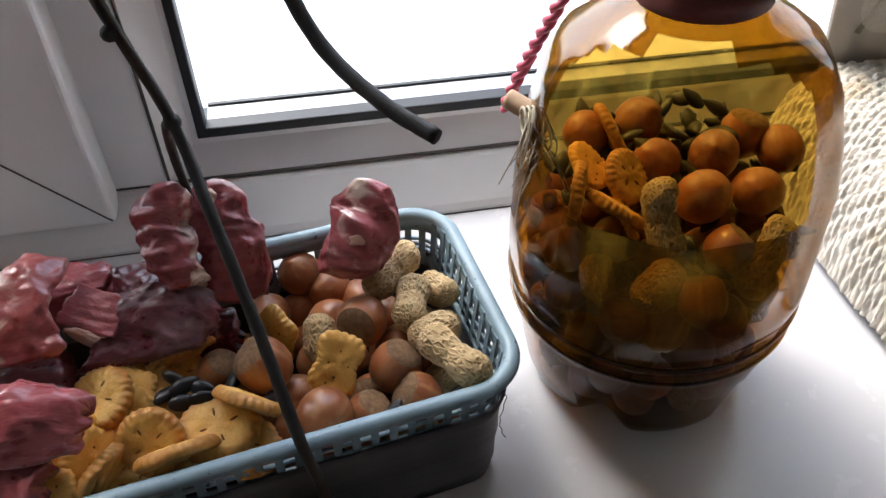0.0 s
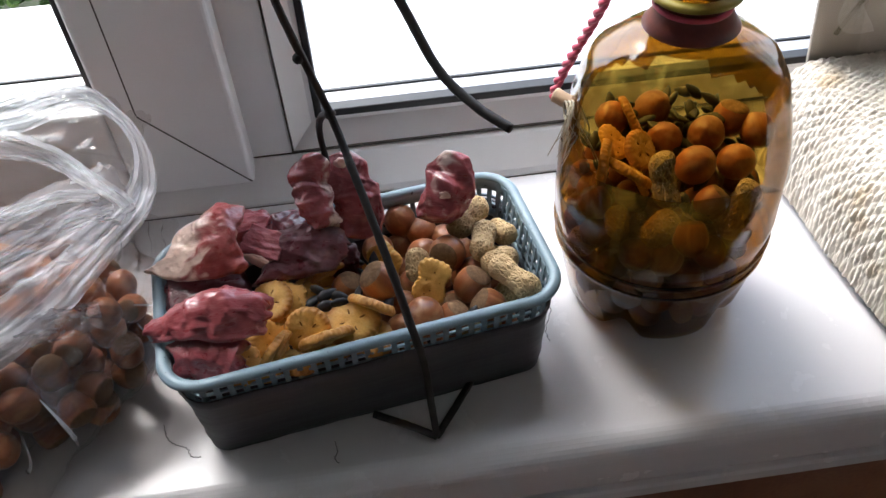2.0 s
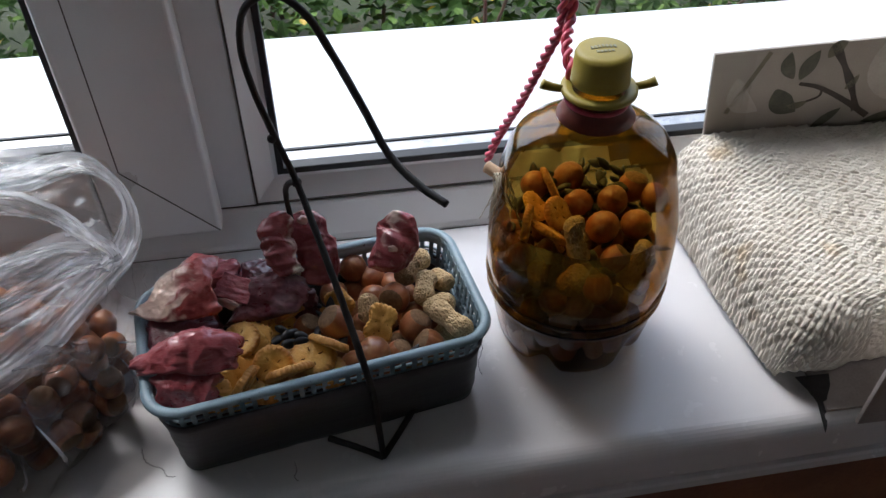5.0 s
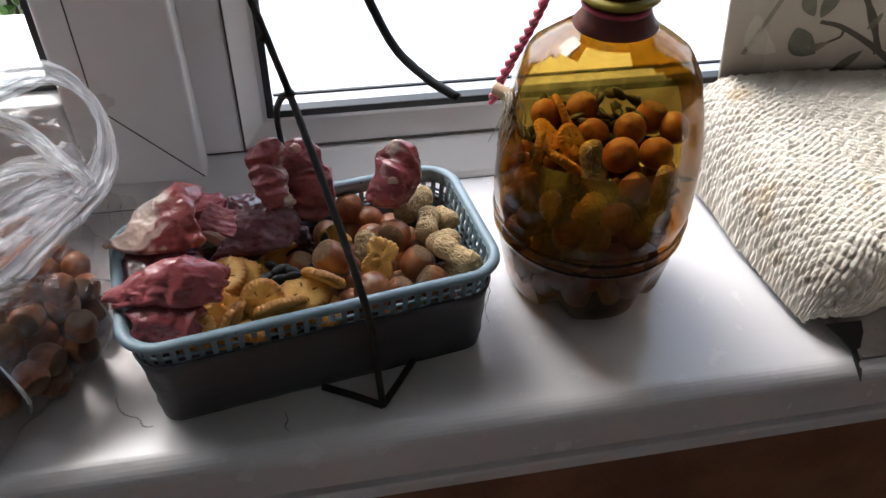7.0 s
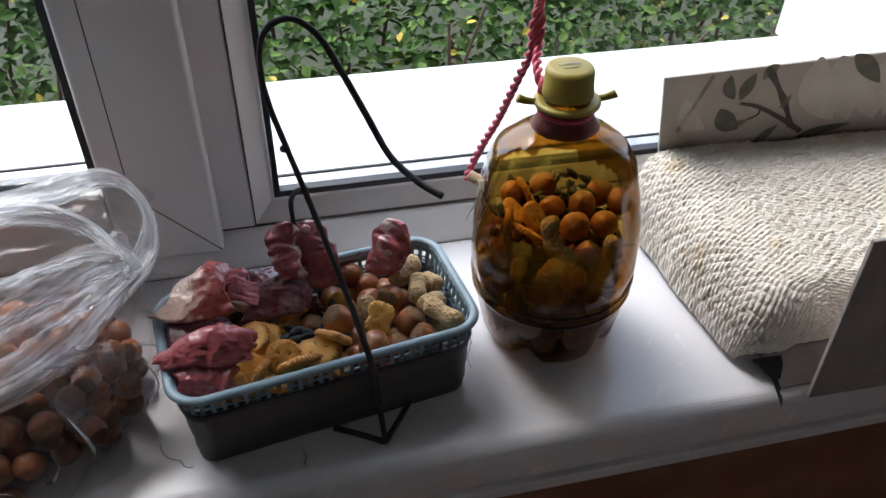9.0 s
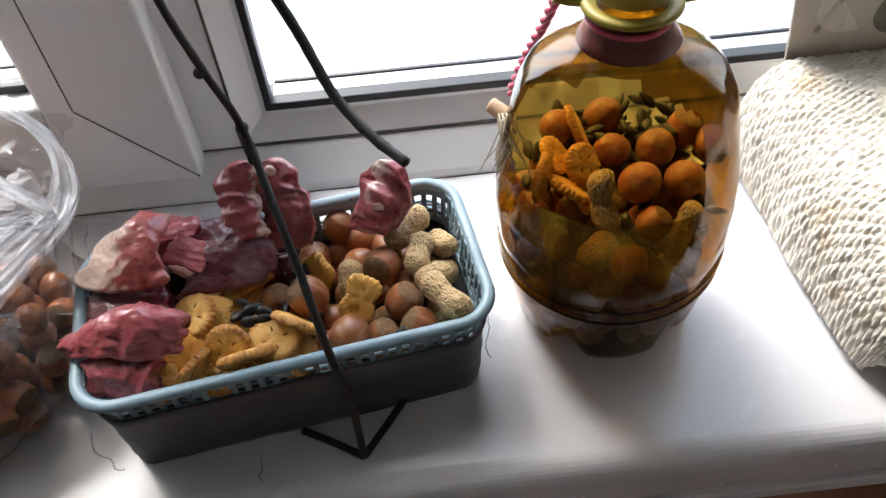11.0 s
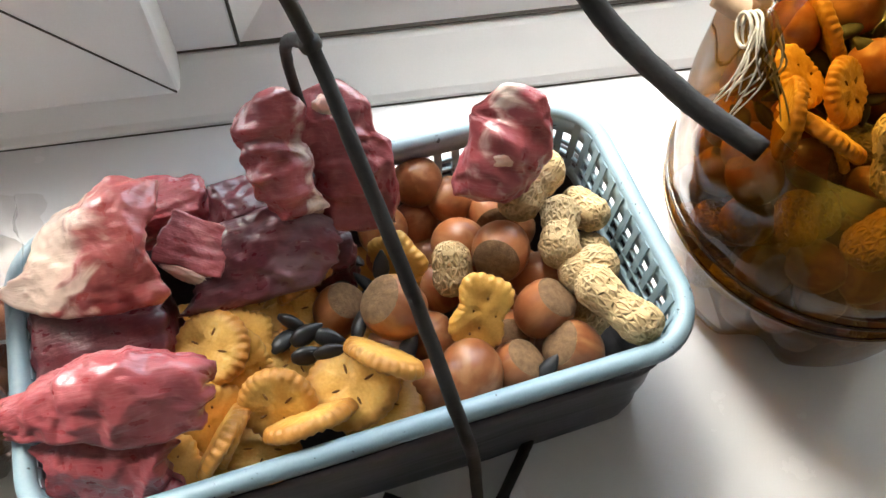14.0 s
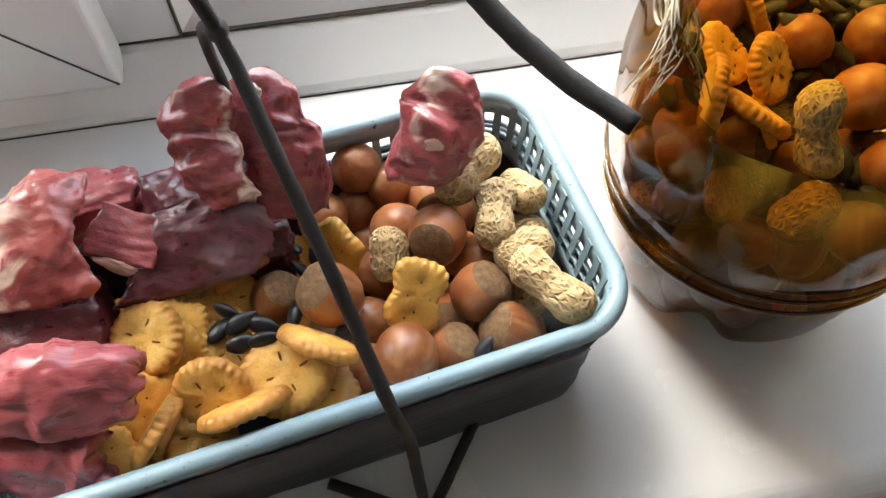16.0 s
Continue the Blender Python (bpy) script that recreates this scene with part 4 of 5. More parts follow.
cut([[(-0.027, 0.338, 0.121), (-0.018, 0.339, 0.129), (-0.008, 0.340, 0.122)], [(-0.029, 0.329, 0.111), (-0.019, 0.326, 0.117), (-0.008, 0.329, 0.111)],
     [(-0.026, 0.318, 0.101), (-0.016, 0.315, 0.105), (-0.007, 0.318, 0.101)], [(-0.019, 0.310, 0.091), (-0.011, 0.307, 0.091), (-0.005, 0.310, 0.090)]], 0.019, PINKMEAT, 9,
    "raw meat strip hanging from the forked twig", lambda u, v: 0.62 - 3.0 * abs(u - 0.80) + 0.25 * v, 0.0056, soft=0.15, lumps=((-0.0075, 0.3075, 0.0925, 0.0035, 0.003, 0.0045),))
cut([[(-0.004, 0.349, 0.114), (0.007, 0.348, 0.122), (0.017, 0.342, 0.116)], [(-0.004, 0.338, 0.107), (0.008, 0.332, 0.111), (0.022, 0.331, 0.105)],
     [(-0.003, 0.325, 0.093), (0.010, 0.318, 0.097), (0.026, 0.319, 0.091)], [(-0.002, 0.316, 0.080), (0.010, 0.310, 0.078), (0.022, 0.312, 0.078)]], 0.024, MEAT, 10,
    "raw red meat chunk hanging beside the twig", lambda u, v: 0.50 - 1.6 * v - 1.2 * abs(u - 0.25), 0.0055, soft=0.15, lumps=((0.0015, 0.3350, 0.1215, 0.0045, 0.004, 0.0055),))
meat(-0.008, 0.302, 0.058, (0.034, 0.026, 0.030), (0, 0, 0), DARKMEAT, rs=12)
cut([[(0.072, 0.340, 0.109), (0.080, 0.341, 0.114), (0.086, 0.338, 0.110)], [(0.064, 0.336, 0.101), (0.076, 0.332, 0.108), (0.091, 0.332, 0.102)],
     [(0.055, 0.328, 0.092), (0.067, 0.321, 0.096), (0.086, 0.328, 0.091)], [(0.059, 0.317, 0.080), (0.064, 0.315, 0.080), (0.072, 0.318, 0.080)]], 0.023, PINKMEAT, 13,
    "pink raw meat chunk with a lump of white fat", lambda u, v: 0.72 - 2.6 * abs(u - 0.42) - 0.35 * v, 0.0052, soft=0.15,
    lumps=((0.0715, 0.3170, 0.1030, 0.0070, 0.0045, 0.0040), (0.0660, 0.3200, 0.0960, 0.0042, 0.004, 0.0055), (0.0800, 0.3290, 0.1080, 0.0055, 0.005, 0.0055), (0.0745, 0.3230, 0.1060, 0.0045, 0.004, 0.0040)))

# ---- forked twig ----
twig = thing("twig_hook", "dark forked twig bent into a hook above the basket", "twig", pose(0.049, 0.191, 0))


def rod(name, pts, radius, label="", parent=None, rough=0.12):
    line = [Vector(p) - Vector((0.049, 0.191, 0)) for p in smooth_line(pts, 10)]
    return part(name, tube(line, radius, 10, rough=rough), BARK, parent or twig, label)


rod("stem", [(0.049, 0.191, 0.003), (0.0470, 0.2035, 0.030), (0.0450, 0.2105, 0.060), (0.0400, 0.2130, 0.092), (0.0285, 0.2430, 0.127), (0.0160, 0.2730, 0.160), (0.004, 0.300, 0.191), (-0.005, 0.298, 0.230),
             (-0.0135, 0.297, 0.268), (-0.0165, 0.296, 0.300), (-0.010, 0.292, 0.326), (0.007, 0.288, 0.336), (0.024, 0.284, 0.325), (0.037, 0.278, 0.302), (0.052, 0.268, 0.272),
             (0.066, 0.250, 0.248), (0.082, 0.232, 0.238), (0.097, 0.217, 0.234)], lambda t: 0.0024 + 0.0002 * math.sin(9 * t), "dark brown twig bark")
rod("side_shoot", [(0.0035, 0.300, 0.191), (-0.0025, 0.315, 0.178), (-0.0075, 0.331, 0.159), (-0.0085, 0.336, 0.140), (-0.006, 0.335, 0.112)], lambda t: 0.0024 - 0.0004 * t)
rod("foot", [(0.049, 0.191, 0.0030), (0.030, 0.202, 0.0028), (0.008, 0.213, 0.0026)], 0.0026)
rod("foot", [(0.049, 0.191, 0.0032), (0.062, 0.210, 0.0029), (0.076, 0.231, 0.0026)], 0.0026)
knob = bmesh.new()
bmesh.ops.create_icosphere(knob, subdivisions=2, radius=0.0032, matrix=pose(-0.0075 - 0.049, 0.297 - 0.191, 0.231))
part("knob", knob, BARK, twig)
knob = bmesh.new()
bmesh.ops.create_icosphere(knob, subdivisions=2, radius=0.0037, matrix=pose(0.004 - 0.049, 0.3005 - 0.191, 0.190))
part("knob", knob, BARK, twig)

# ---- bottle ----
BOT = (0.2190, 0.3100)
bottle = thing("bottle", "amber plastic barrel bottle with a cut-out front, full of nuts", "bottle", pose(0.2230, 0.3085, 0, -1.7, -1.7, 0) @ Matrix.Diagonal((0.985, 0.985, 1.066, 1)))


def bottle_r(z):
    """Radius of the barrel: a tapered foot, two ribs in a shallow belt, a full belly and round shoulders."""
    pts = ((0.0, 0.0545), (0.004, 0.0605), (0.011, 0.0640), (0.028, 0.0675), (0.047, 0.0710), (0.0555, 0.0722), (0.0570, 0.0736), (0.0590, 0.0736), (0.0605, 0.0722), (0.0660, 0.0728),
           (0.0675, 0.0746), (0.0700, 0.0746), (0.0715, 0.0736), (0.084, 0.0757), (0.108, 0.0752), (0.131, 0.0729), (0.155, 0.0688), (0.1735, 0.0640), (0.188, 0.0560), (0.199, 0.0405),
           (0.206, 0.0285), (0.212, 0.0225), (0.222, 0.0195), (0.238, 0.0185))
    for (a, r), (b, s) in zip(pts, pts[1:]):
        if a <= z <= b:
            return r + (s - r) * (z - a) / (b - a)
    return pts[-1][1]


SEG = 160
levels = sorted({0.0, 0.002, 0.004, 0.007, 0.011, *(0.015 + 0.004 * k for k in range(10)), 0.0555, 0.0570, 0.0580, 0.0590, 0.0605, 0.0630, 0.0660, 0.0675, 0.0687, 0.0700, 0.0715,
                 *(0.0745 + 0.003 * k for k in range(42)), 0.2035, 0.206, 0.209, 0.212, 0.216, 0.222, 0.23, 0.238})
bm = bmesh.new()
rows = []
for z in levels:
    ring = []
    for k in range(SEG):
        a = 2 * math.pi * k / SEG
        r = bottle_r(z)
        lift = 0.0
        if z < 0.045:    # five feet
            dip = max(0.0, math.cos(5 * a - math.pi / 2)) ** 2 * (1 - z / 0.045)
            r -= 0.008 * dip
            lift = 0.007 * dip
        if z > 0.07 and z < 0.2:   # slight vertical flutes and dents
            r += 0.0009 * math.cos(10 * a) * math.sin(math.pi * (z - 0.07) / 0.13) + 0.0016 * noise.noise(Vector((math.cos(a) * 3, math.sin(a) * 3, z * 40)))
        ring.append(bm.verts.new((r * math.cos(a), r * math.sin(a), z + lift)))
    rows.append(ring)
A0, A1, Z0, Z1 = radians(188), radians(301), 0.1385, 0.2010
for (za, a), (zb, b) in zip(zip(levels, rows), zip(levels[1:], rows[1:])):
    for k in range(SEG):
        ang, zm = 2 * math.pi * (k + 0.5) / SEG, (za + zb) / 2
        low = Z0 + 0.020 * max(0.0, 1 - (ang - A0) / 0.5) ** 1.5
        f = (ang - A0) / (A1 - A0)
        top = Z1 - 0.013 * abs(2 * f - 1) ** 4
        if 0 < f < 1 and low < zm < top:
            continue
        bm.faces.new((a[k], a[(k + 1) % SEG], b[(k + 1) % SEG], b[k]))
bm.faces.new(rows[0])
bmesh.ops.delete(bm, geom=[v for v in bm.verts if not v.link_faces], context="VERTS")
part("bottle_body", bm, AMBER, bottle, "see-through amber plastic with a cut opening")
for zr in (0.0580, 0.0687):
    part("rib", tube([Vector(((bottle_r(zr) + 0.0004) * math.cos(t), (bottle_r(zr) + 0.0004) * math.sin(t), zr)) for t in [2 * math.pi * i / 96 for i in range(97)]], 0.0009, 6), AMBERRIB, bottle, "thick glossy amber rib")
part("cap", revolve([(0, 0.2555), (0.0150, 0.2557), (0.0182, 0.2547), (0.0196, 0.2520), (0.0200, 0.240), (0.0205, 0.2385), (0.0207, 0.2335), (0.0202, 0.2330), (0.0, 0.2330)], 72,
             lambda a, z: 1 + (0.006 * math.cos(60 * a) if 0.239 < z < 0.2515 else 0)), CAP, bottle, "ribbed olive-green screw cap")
for k in range(7):
    mark = box(-0.0085 + 0.0026 * k, -0.0067 + 0.0026 * k, 0.002 - 0.0005 * abs(k - 3), 0.0056 - 0.0005 * abs(k - 3), 0.2555, 0.2561)
    part("cap_mark", mark, CAPMARK, bottle, "", False)
for k in range(5):
    part("cap_mark", box(-0.006 + 0.0026 * k, -0.0042 + 0.0026 * k, -0.0045, -0.0018, 0.2555, 0.2561), CAPMARK, bottle, "", False)
part("neck_ring", revolve([(0.0185, 0.2255), (0.0250, 0.2250), (0.0270, 0.2263), (0.0270, 0.2285), (0.0252, 0.2297), (0.0215, 0.2295), (0.0190, 0.2285)], 48), CAP, bottle, "olive plastic carrying ring")
for ang in (-4, 172):
    c, k = math.cos(radians(ang)), math.sin(radians(ang))
    part("lug", tube([(0.0255 * c, 0.0255 * k, 0.2272), (0.0330 * c, 0.0330 * k, 0.2285), (0.0385 * c, 0.0385 * k, 0.2302), (0.0400 * c, 0.0400 * k, 0.2310)], lambda t: 0.0026 + 0.0012 * t, 10), CAP, bottle)
part("neck_tape", revolve([(0.0200, 0.2245), (0.0215, 0.2180), (0.0235, 0.2125), (0.0280, 0.2075), (0.0284, 0.2079), (0.0245, 0.2130), (0.0222, 0.2185), (0.0207, 0.2250)], 40), REDNECK, bottle, "dark red band round the neck")

BG = "food in the bottle"
HL, PL, CL = "brown hazelnut inside an amber bottle", "pale peanut inside an amber bottle", "golden cracker inside an amber bottle"
for hx, hy, hz, face, s in ((0.220, 0.359, 0.127, (-0.3, 0.4, -0.8), 1.15), (0.268, 0.338, 0.130, (0.2, 0.1, 0.9), 1.1), (0.221, 0.329, 0.124, (0.5, 0.2, -0.6), 1.05),
                            (0.246, 0.322, 0.131, (0.3, 0.5, -0.7), 1.1), (0.231, 0.296, 0.128, (-0.2, 0.5, -0.8), 1.15), (0.259, 0.298, 0.126, (0.3, 0.6, -0.6), 1.1),
                            (0.236, 0.270, 0.118, (0.6, 0.1, 0.6), 1.0), (0.282, 0.325, 0.128, (0.1, 0.8, 0.2), 1.05), (0.188, 0.345, 0.133, (0.5, 0.5, -0.5), 1.05),
                            (0.217, 0.2500, 0.110, (0, 0.5, 0.5), 1.0), (0.171, 0.310, 0.102, (0.4, 0.6, -0.3), 1.05)):
    hazelnut(hx, hy, hz, face, s, BG, HL)
peanut(0.205, 0.281, 0.131, (0.12, -0.45, -0.75), 0, 0.5, 1.05, BG, PL)
peanut(0.201, 0.259, 0.110, (0.5, 0.1, 0.6), 2, 0.2, 1.15, BG, PL)
peanut(0.250, 0.262, 0.120, (0.5, 0.2, 0.8), 0, 0.2, 1.05, BG, PL)
cracker(0.199, 0.340, 0.135, (0.9, 0.05, 0.42), "edge", 60, 0.95, BG, CL)
cracker(0.199, 0.313, 0.130, (0.55, -0.50, 0.66), "round", 15, 0.88, BG, CL)
cracker(0.183, 0.320, 0.132, (0.3, -0.3, 0.8), "fish", 70, 0.85, BG, CL)
cracker(0.172, 0.302, 0.132, (0.93, -0.37, 0.02), "edge", 0, 0.95, BG, CL)
cracker(0.189, 0.298, 0.124, (0.5, 0.35, 0.64), "edge", 50, 1.0, BG, CL)
cracker(0.197, 0.299, 0.116, (0.75, -0.1, 0.45), "fish", 80, 0.8, BG, CL)
heap = random.Random(12)
for k in range(230):
    a, d = heap.uniform(0, 2 * math.pi), 0.061 * math.sqrt(heap.random())
    sx, sy = BOT[0] + 0.005 + d * math.cos(a), BOT[1] + d * math.sin(a)
    if sy > BOT[1] + 0.006 or (abs(sx - 0.25) < 0.03 and k < 60):
        rise = min(1.0, max(0.0, (sy - BOT[1]) / 0.04))
        seed(sx, sy, 0.113 + (0.012 + 0.014 * rise) * (k / 230), (heap.uniform(-1, 1), heap.uniform(-1, 1), heap.uniform(-.35, .35)), 1, heap.uniform(0, 6), 1.15, BG,
             "striped grey sunflower seed inside an amber bottle")
for layer in range(5):
    for ring_r, count in ((0.053 - 0.004 * (layer == 0), 13), (0.027, 7), (0.0, 1)):
        for k in range(count):
            a = 2 * math.pi * (k + 0.5 * layer) / count + rnd.uniform(-.1, .1)
            hz = 0.024 + 0.0195 * layer + rnd.uniform(-.002, .002)
            hx, hy = BOT[0] + ring_r * math.cos(a), BOT[1] + ring_r * math.sin(a)
            if layer == 4 and hy < BOT[1] - 0.045:
                continue
            if rnd.random() < 0.72:
                hazelnut(hx, hy, hz, (rnd.uniform(-1, 1), rnd.uniform(-1, 1), rnd.uniform(-1, 1)), 1.0, BG, HL)
            else:
                peanut(hx, hy, hz, (rnd.uniform(-1, 1), rnd.uniform(-1, 1), rnd.uniform(-.5, 1)), 2, 0, 0.95, BG, PL)

# perch and raffia tied at the bottle's cut
perch = thing("perch_stick", "peeled wooden perch stick pushed through the bottle", "stick", pose(0.1545, 0.3240, 0.163))
part("stick", tube([Vector((-0.010, 0.010, 0.002)) * (k / 8) for k in range(9)], 0.0048, 14, rough=0.05), STICK, perch)
raffia = thing("raffia_tie", "frayed raffia tie round the perch stick", "raffia", pose(0.1520, 0.3150, 0.166))
tuft = random.Random(5)
for k in range(26):
    a, ln = tuft.uniform(-0.9, 0.9), tuft.uniform(0.014, 0.034)
    d = Vector((0.25 * math.sin(a) + 0.02 - 0.10 * tuft.random(), -0.35 + 0.3 * tuft.random(), -1 + 0.8 * abs(a))).normalized()
    p0 = Vector((tuft.uniform(-.004, .004), tuft.uniform(-.006, .0), tuft.uniform(-.004, .008)))
    p1 = p0 + d * ln * 0.5 + Vector((tuft.uniform(-.004, .004), -0.004, 0.002))
    p2 = p0 + d * ln + Vector((tuft.uniform(-.004, .004), 0, 0))
    part("fibre", tube(smooth_line([p0, p1, p2], 4), lambda t: 0.00055 - 0.0003 * t, 5), RAFFIA, raffia)
for k in range(5):
    pts = [Vector((0.0022 * (k - 2), 0.0058 * math.cos(t), 0.0058 * math.sin(t))) for t in [2 * math.pi * i / 14 for i in range(15)]]
    part("wrap", tube(pts, 0.0007, 6), RAFFIA, raffia)

# twisted red cord
cord = thing("twisted_cord", "twisted red plastic cord tied to the bottle neck", "cord", pose(BOT[0], BOT[1], 0.22))


def twisted(name, pts, pitch=0.021, r=0.0022):
    line = [p - Vector((BOT[0], BOT[1], 0.22)) for p in smooth_line([Vector(p) for p in pts], 30)]
    for phase in (0, math.pi):
        out, d, side = [], 0.0, None
        for i, p in enumerate(line):
            t = (line[min(i + 1, len(line) - 1)] - line[max(i - 1, 0)]).normalized()
            side = (side - t * side.dot(t)).normalized() if side else t.orthogonal().normalized()
            if i:
                d += (p - line[i - 1]).length
            a = 2 * math.pi * d / pitch + phase
            out.append(p + (side * math.cos(a) + t.cross(side) * math.sin(a)) * r)
        part(name, tube(out, r, 8), CORD, cord)


twisted("strand", [(0.170, 0.452, 0.077), (0.178, 0.441, 0.115), (0.190, 0.420, 0.165), (0.199, 0.398, 0.218), (0.204, 0.385, 0.250), (0.2025, 0.380, 0.275), (0.205, 0.376, 0.300), (0.2035, 0.370, 0.340), (0.206, 0.366, 0.40)])
twisted("strand", [(0.199, 0.326, 0.244), (0.198, 0.336, 0.252), (0.201, 0.356, 0.256), (0.208, 0.376, 0.262), (0.2085, 0.380, 0.282), (0.2035, 0.378, 0.302), (0.208, 0.372, 0.340), (0.204, 0.366, 0.40)])
part("loose_end", tube([Vector(p) - Vector((BOT[0], BOT[1], 0.22)) for p in ((0.174, 0.447, 0.095), (0.180, 0.445, 0.106), (0.186, 0.445, 0.118))], 0.0013, 8), CORD, cord)
part("neck_loop", tube([Vector((0.0212 * math.cos(t), 0.0212 * math.sin(t), 0.0005)) for t in [2 * math.pi * i / 40 for i in range(41)]], 0.0017, 8), CORD, cord).matrix_basis = pose(-0.0050, 0.0030, 0.0155)

# ---- box and folded towel ----
tray = thing("cardboard_box", "low cardboard box covered with floral printed paper", "box", pose(0.376, 0.452, 0, 0, 0, 1.0))
slab = box(0.0, 0.55, 0.0, 0.004, 0.001, 0.177, 0.0008)
for v in slab.verts:
    if v.co.x < 0.01:
        v.co.x += 0.024 * (1 - v.co.z / 0.177) - 0.007
    if v.co.z > 0.1:
        v.co.z += 0.035 * v.co.x
back = part("back_wall", slab, BOXPAPER, tray, "beige paper printed with magnolia twigs", False)
part("base", box(0.03, 0.55, -0.262, -0.001, 0.0005, 0.0035), CARD, tray, "", False)
flap = box(0.048, 0.55, -0.277, -0.273, 0.001, 0.185, 0.0008)
for v in flap.verts:
    if v.co.x < 0.06:
        v.co.x -= 0.010 * v.co.z / 0.185
part("front_wall", flap, CARD, tray, "grey cardboard wall", False)
part("end_wall", box(0.551, 0.555, -0.275, 0.004, 0.001, 0.165, 0.0008), CARD, tray, "", False)


def printed(name, pts, width, mat):
    """A flat printed shape on the back wall, from a middle line and a width."""
    line = smooth_line([(x, -0.0006, z) for x, z in pts], 6)
    rows = []
    for i, p in enumerate(line):
        t = (line[min(i + 1, len(line) - 1)] - line[max(i - 1, 0)]).normalized()
        nrm = Vector((-t.z, 0, t.x))
        w = width(i / (len(line) - 1)) if callable(width) else width
        rows.append([p + nrm * w, p - nrm * w])
    return part(name, strip(rows), mat, back, "", False)


leaf_w = lambda t: 0.009 * math.sin(math.pi * min(1, t + 0.02)) ** 0.8
printed("printed_twig", [(0.085, 0.140), (0.107, 0.134), (0.139, 0.117), (0.170, 0.097)], lambda t: 0.0018 + 0.0014 * t, PRINT_DARK)
printed("printed_twig", [(0.106, 0.180), (0.124, 0.156), (0.141, 0.131), (0.155, 0.105)], lambda t: 0.0034 + 0.0008 * math.sin(14 * t), PRINT_DARK)
printed("printed_twig", [(0.111, 0.131), (0.110, 0.124), (0.099, 0.119)], 0.0014, PRINT_DARK)
printed("printed_leaf", [(0.077, 0.146), (0.067, 0.160), (0.066, 0.175)], lambda t: 0.75 * leaf_w(t), PRINT_LEAF)
printed("printed_leaf", [(0.084, 0.144), (0.088, 0.159), (0.094, 0.175)], lambda t: 0.85 * leaf_w(t), PRINT_LEAF)
printed("printed_leaf", [(0.064, 0.135), (0.074, 0.119), (0.092, 0.108)], lambda t: 1.25 * leaf_w(t), PRINT_LEAF)
printed("printed_leaf", [(0.100, 0.119), (0.090, 0.115), (0.080, 0.116)], lambda t: 0.45 * leaf_w(t), PRINT_PALE)
printed("printed_leaf", [(0.166, 0.090), (0.191, 0.096), (0.231, 0.102)], lambda t: 0.6 * leaf_w(t), PRINT_LEAF)
printed("printed_leaf", [(0.112, 0.083), (0.126, 0.097), (0.139, 0.109)], lambda t: 0.6 * leaf_w(t), PRINT_LEAF)
printed("printed_bud", [(0.104, 0.166), (0.110, 0.176), (0.118, 0.182)], lambda t: 0.8 * leaf_w(t), PRINT_PALE)
printed("printed_bud", [(0.134, 0.130), (0.139, 0.136), (0.143, 0.146)], lambda t: 0.45 * leaf_w(t), PRINT_PALE)
printed("printed_petal", [(0.163, 0.187), (0.172, 0.146), (0.205, 0.108)], lambda t: 2.2 * leaf_w(t), PRINT_WHITE)
printed("printed_petal", [(0.186, 0.186), (0.204, 0.150), (0.224, 0.106)], lambda t: 2.5 * leaf_w(t), PRINT_WHITE).location.y -= 0.0003
printed("printed_petal", [(0.255, 0.180), (0.243, 0.142), (0.256, 0.104)], lambda t: 2.4 * leaf_w(t), PRINT_WHITE)
printed("printed_petal", [(0.290, 0.184), (0.275, 0.146), (0.268, 0.106)], lambda t: 2.4 * leaf_w(t), PRINT_WHITE).location.y -= 0.0003
printed("printed_leaf", [(0.202, 0.187), (0.222, 0.172), (0.246, 0.150)], lambda t: 1.1 * leaf_w(t), PRINT_LEAF).location.y -= 0.0006
printed("printed_petal", [(0.022, 0.150), (0.030, 0.125), (0.052, 0.112)], lambda t: 1.2 * leaf_w(t), PRINT_WHITE)
printed("printed_twig", [(0.020, 0.112), (0.032, 0.140), (0.046, 0.176)], 0.0024, PRINT_PALE)
crumple = strip([[(0.001 + 0.038 * i / 12, -0.0008 - 0.0007 * abs(noise.noise(Vector((i * 0.9, j * 0.6, 3)))), 0.05 + 0.126 * j / 14) for i in range(13)] for j in range(15)])
for v in crumple.verts:
    v.co.x += 0.024 * (1 - v.co.z / 0.177) - 0.0065
part("clear_tape", crumple, TAPEFILM, tray, "crumpled clear tape on the corner", False)


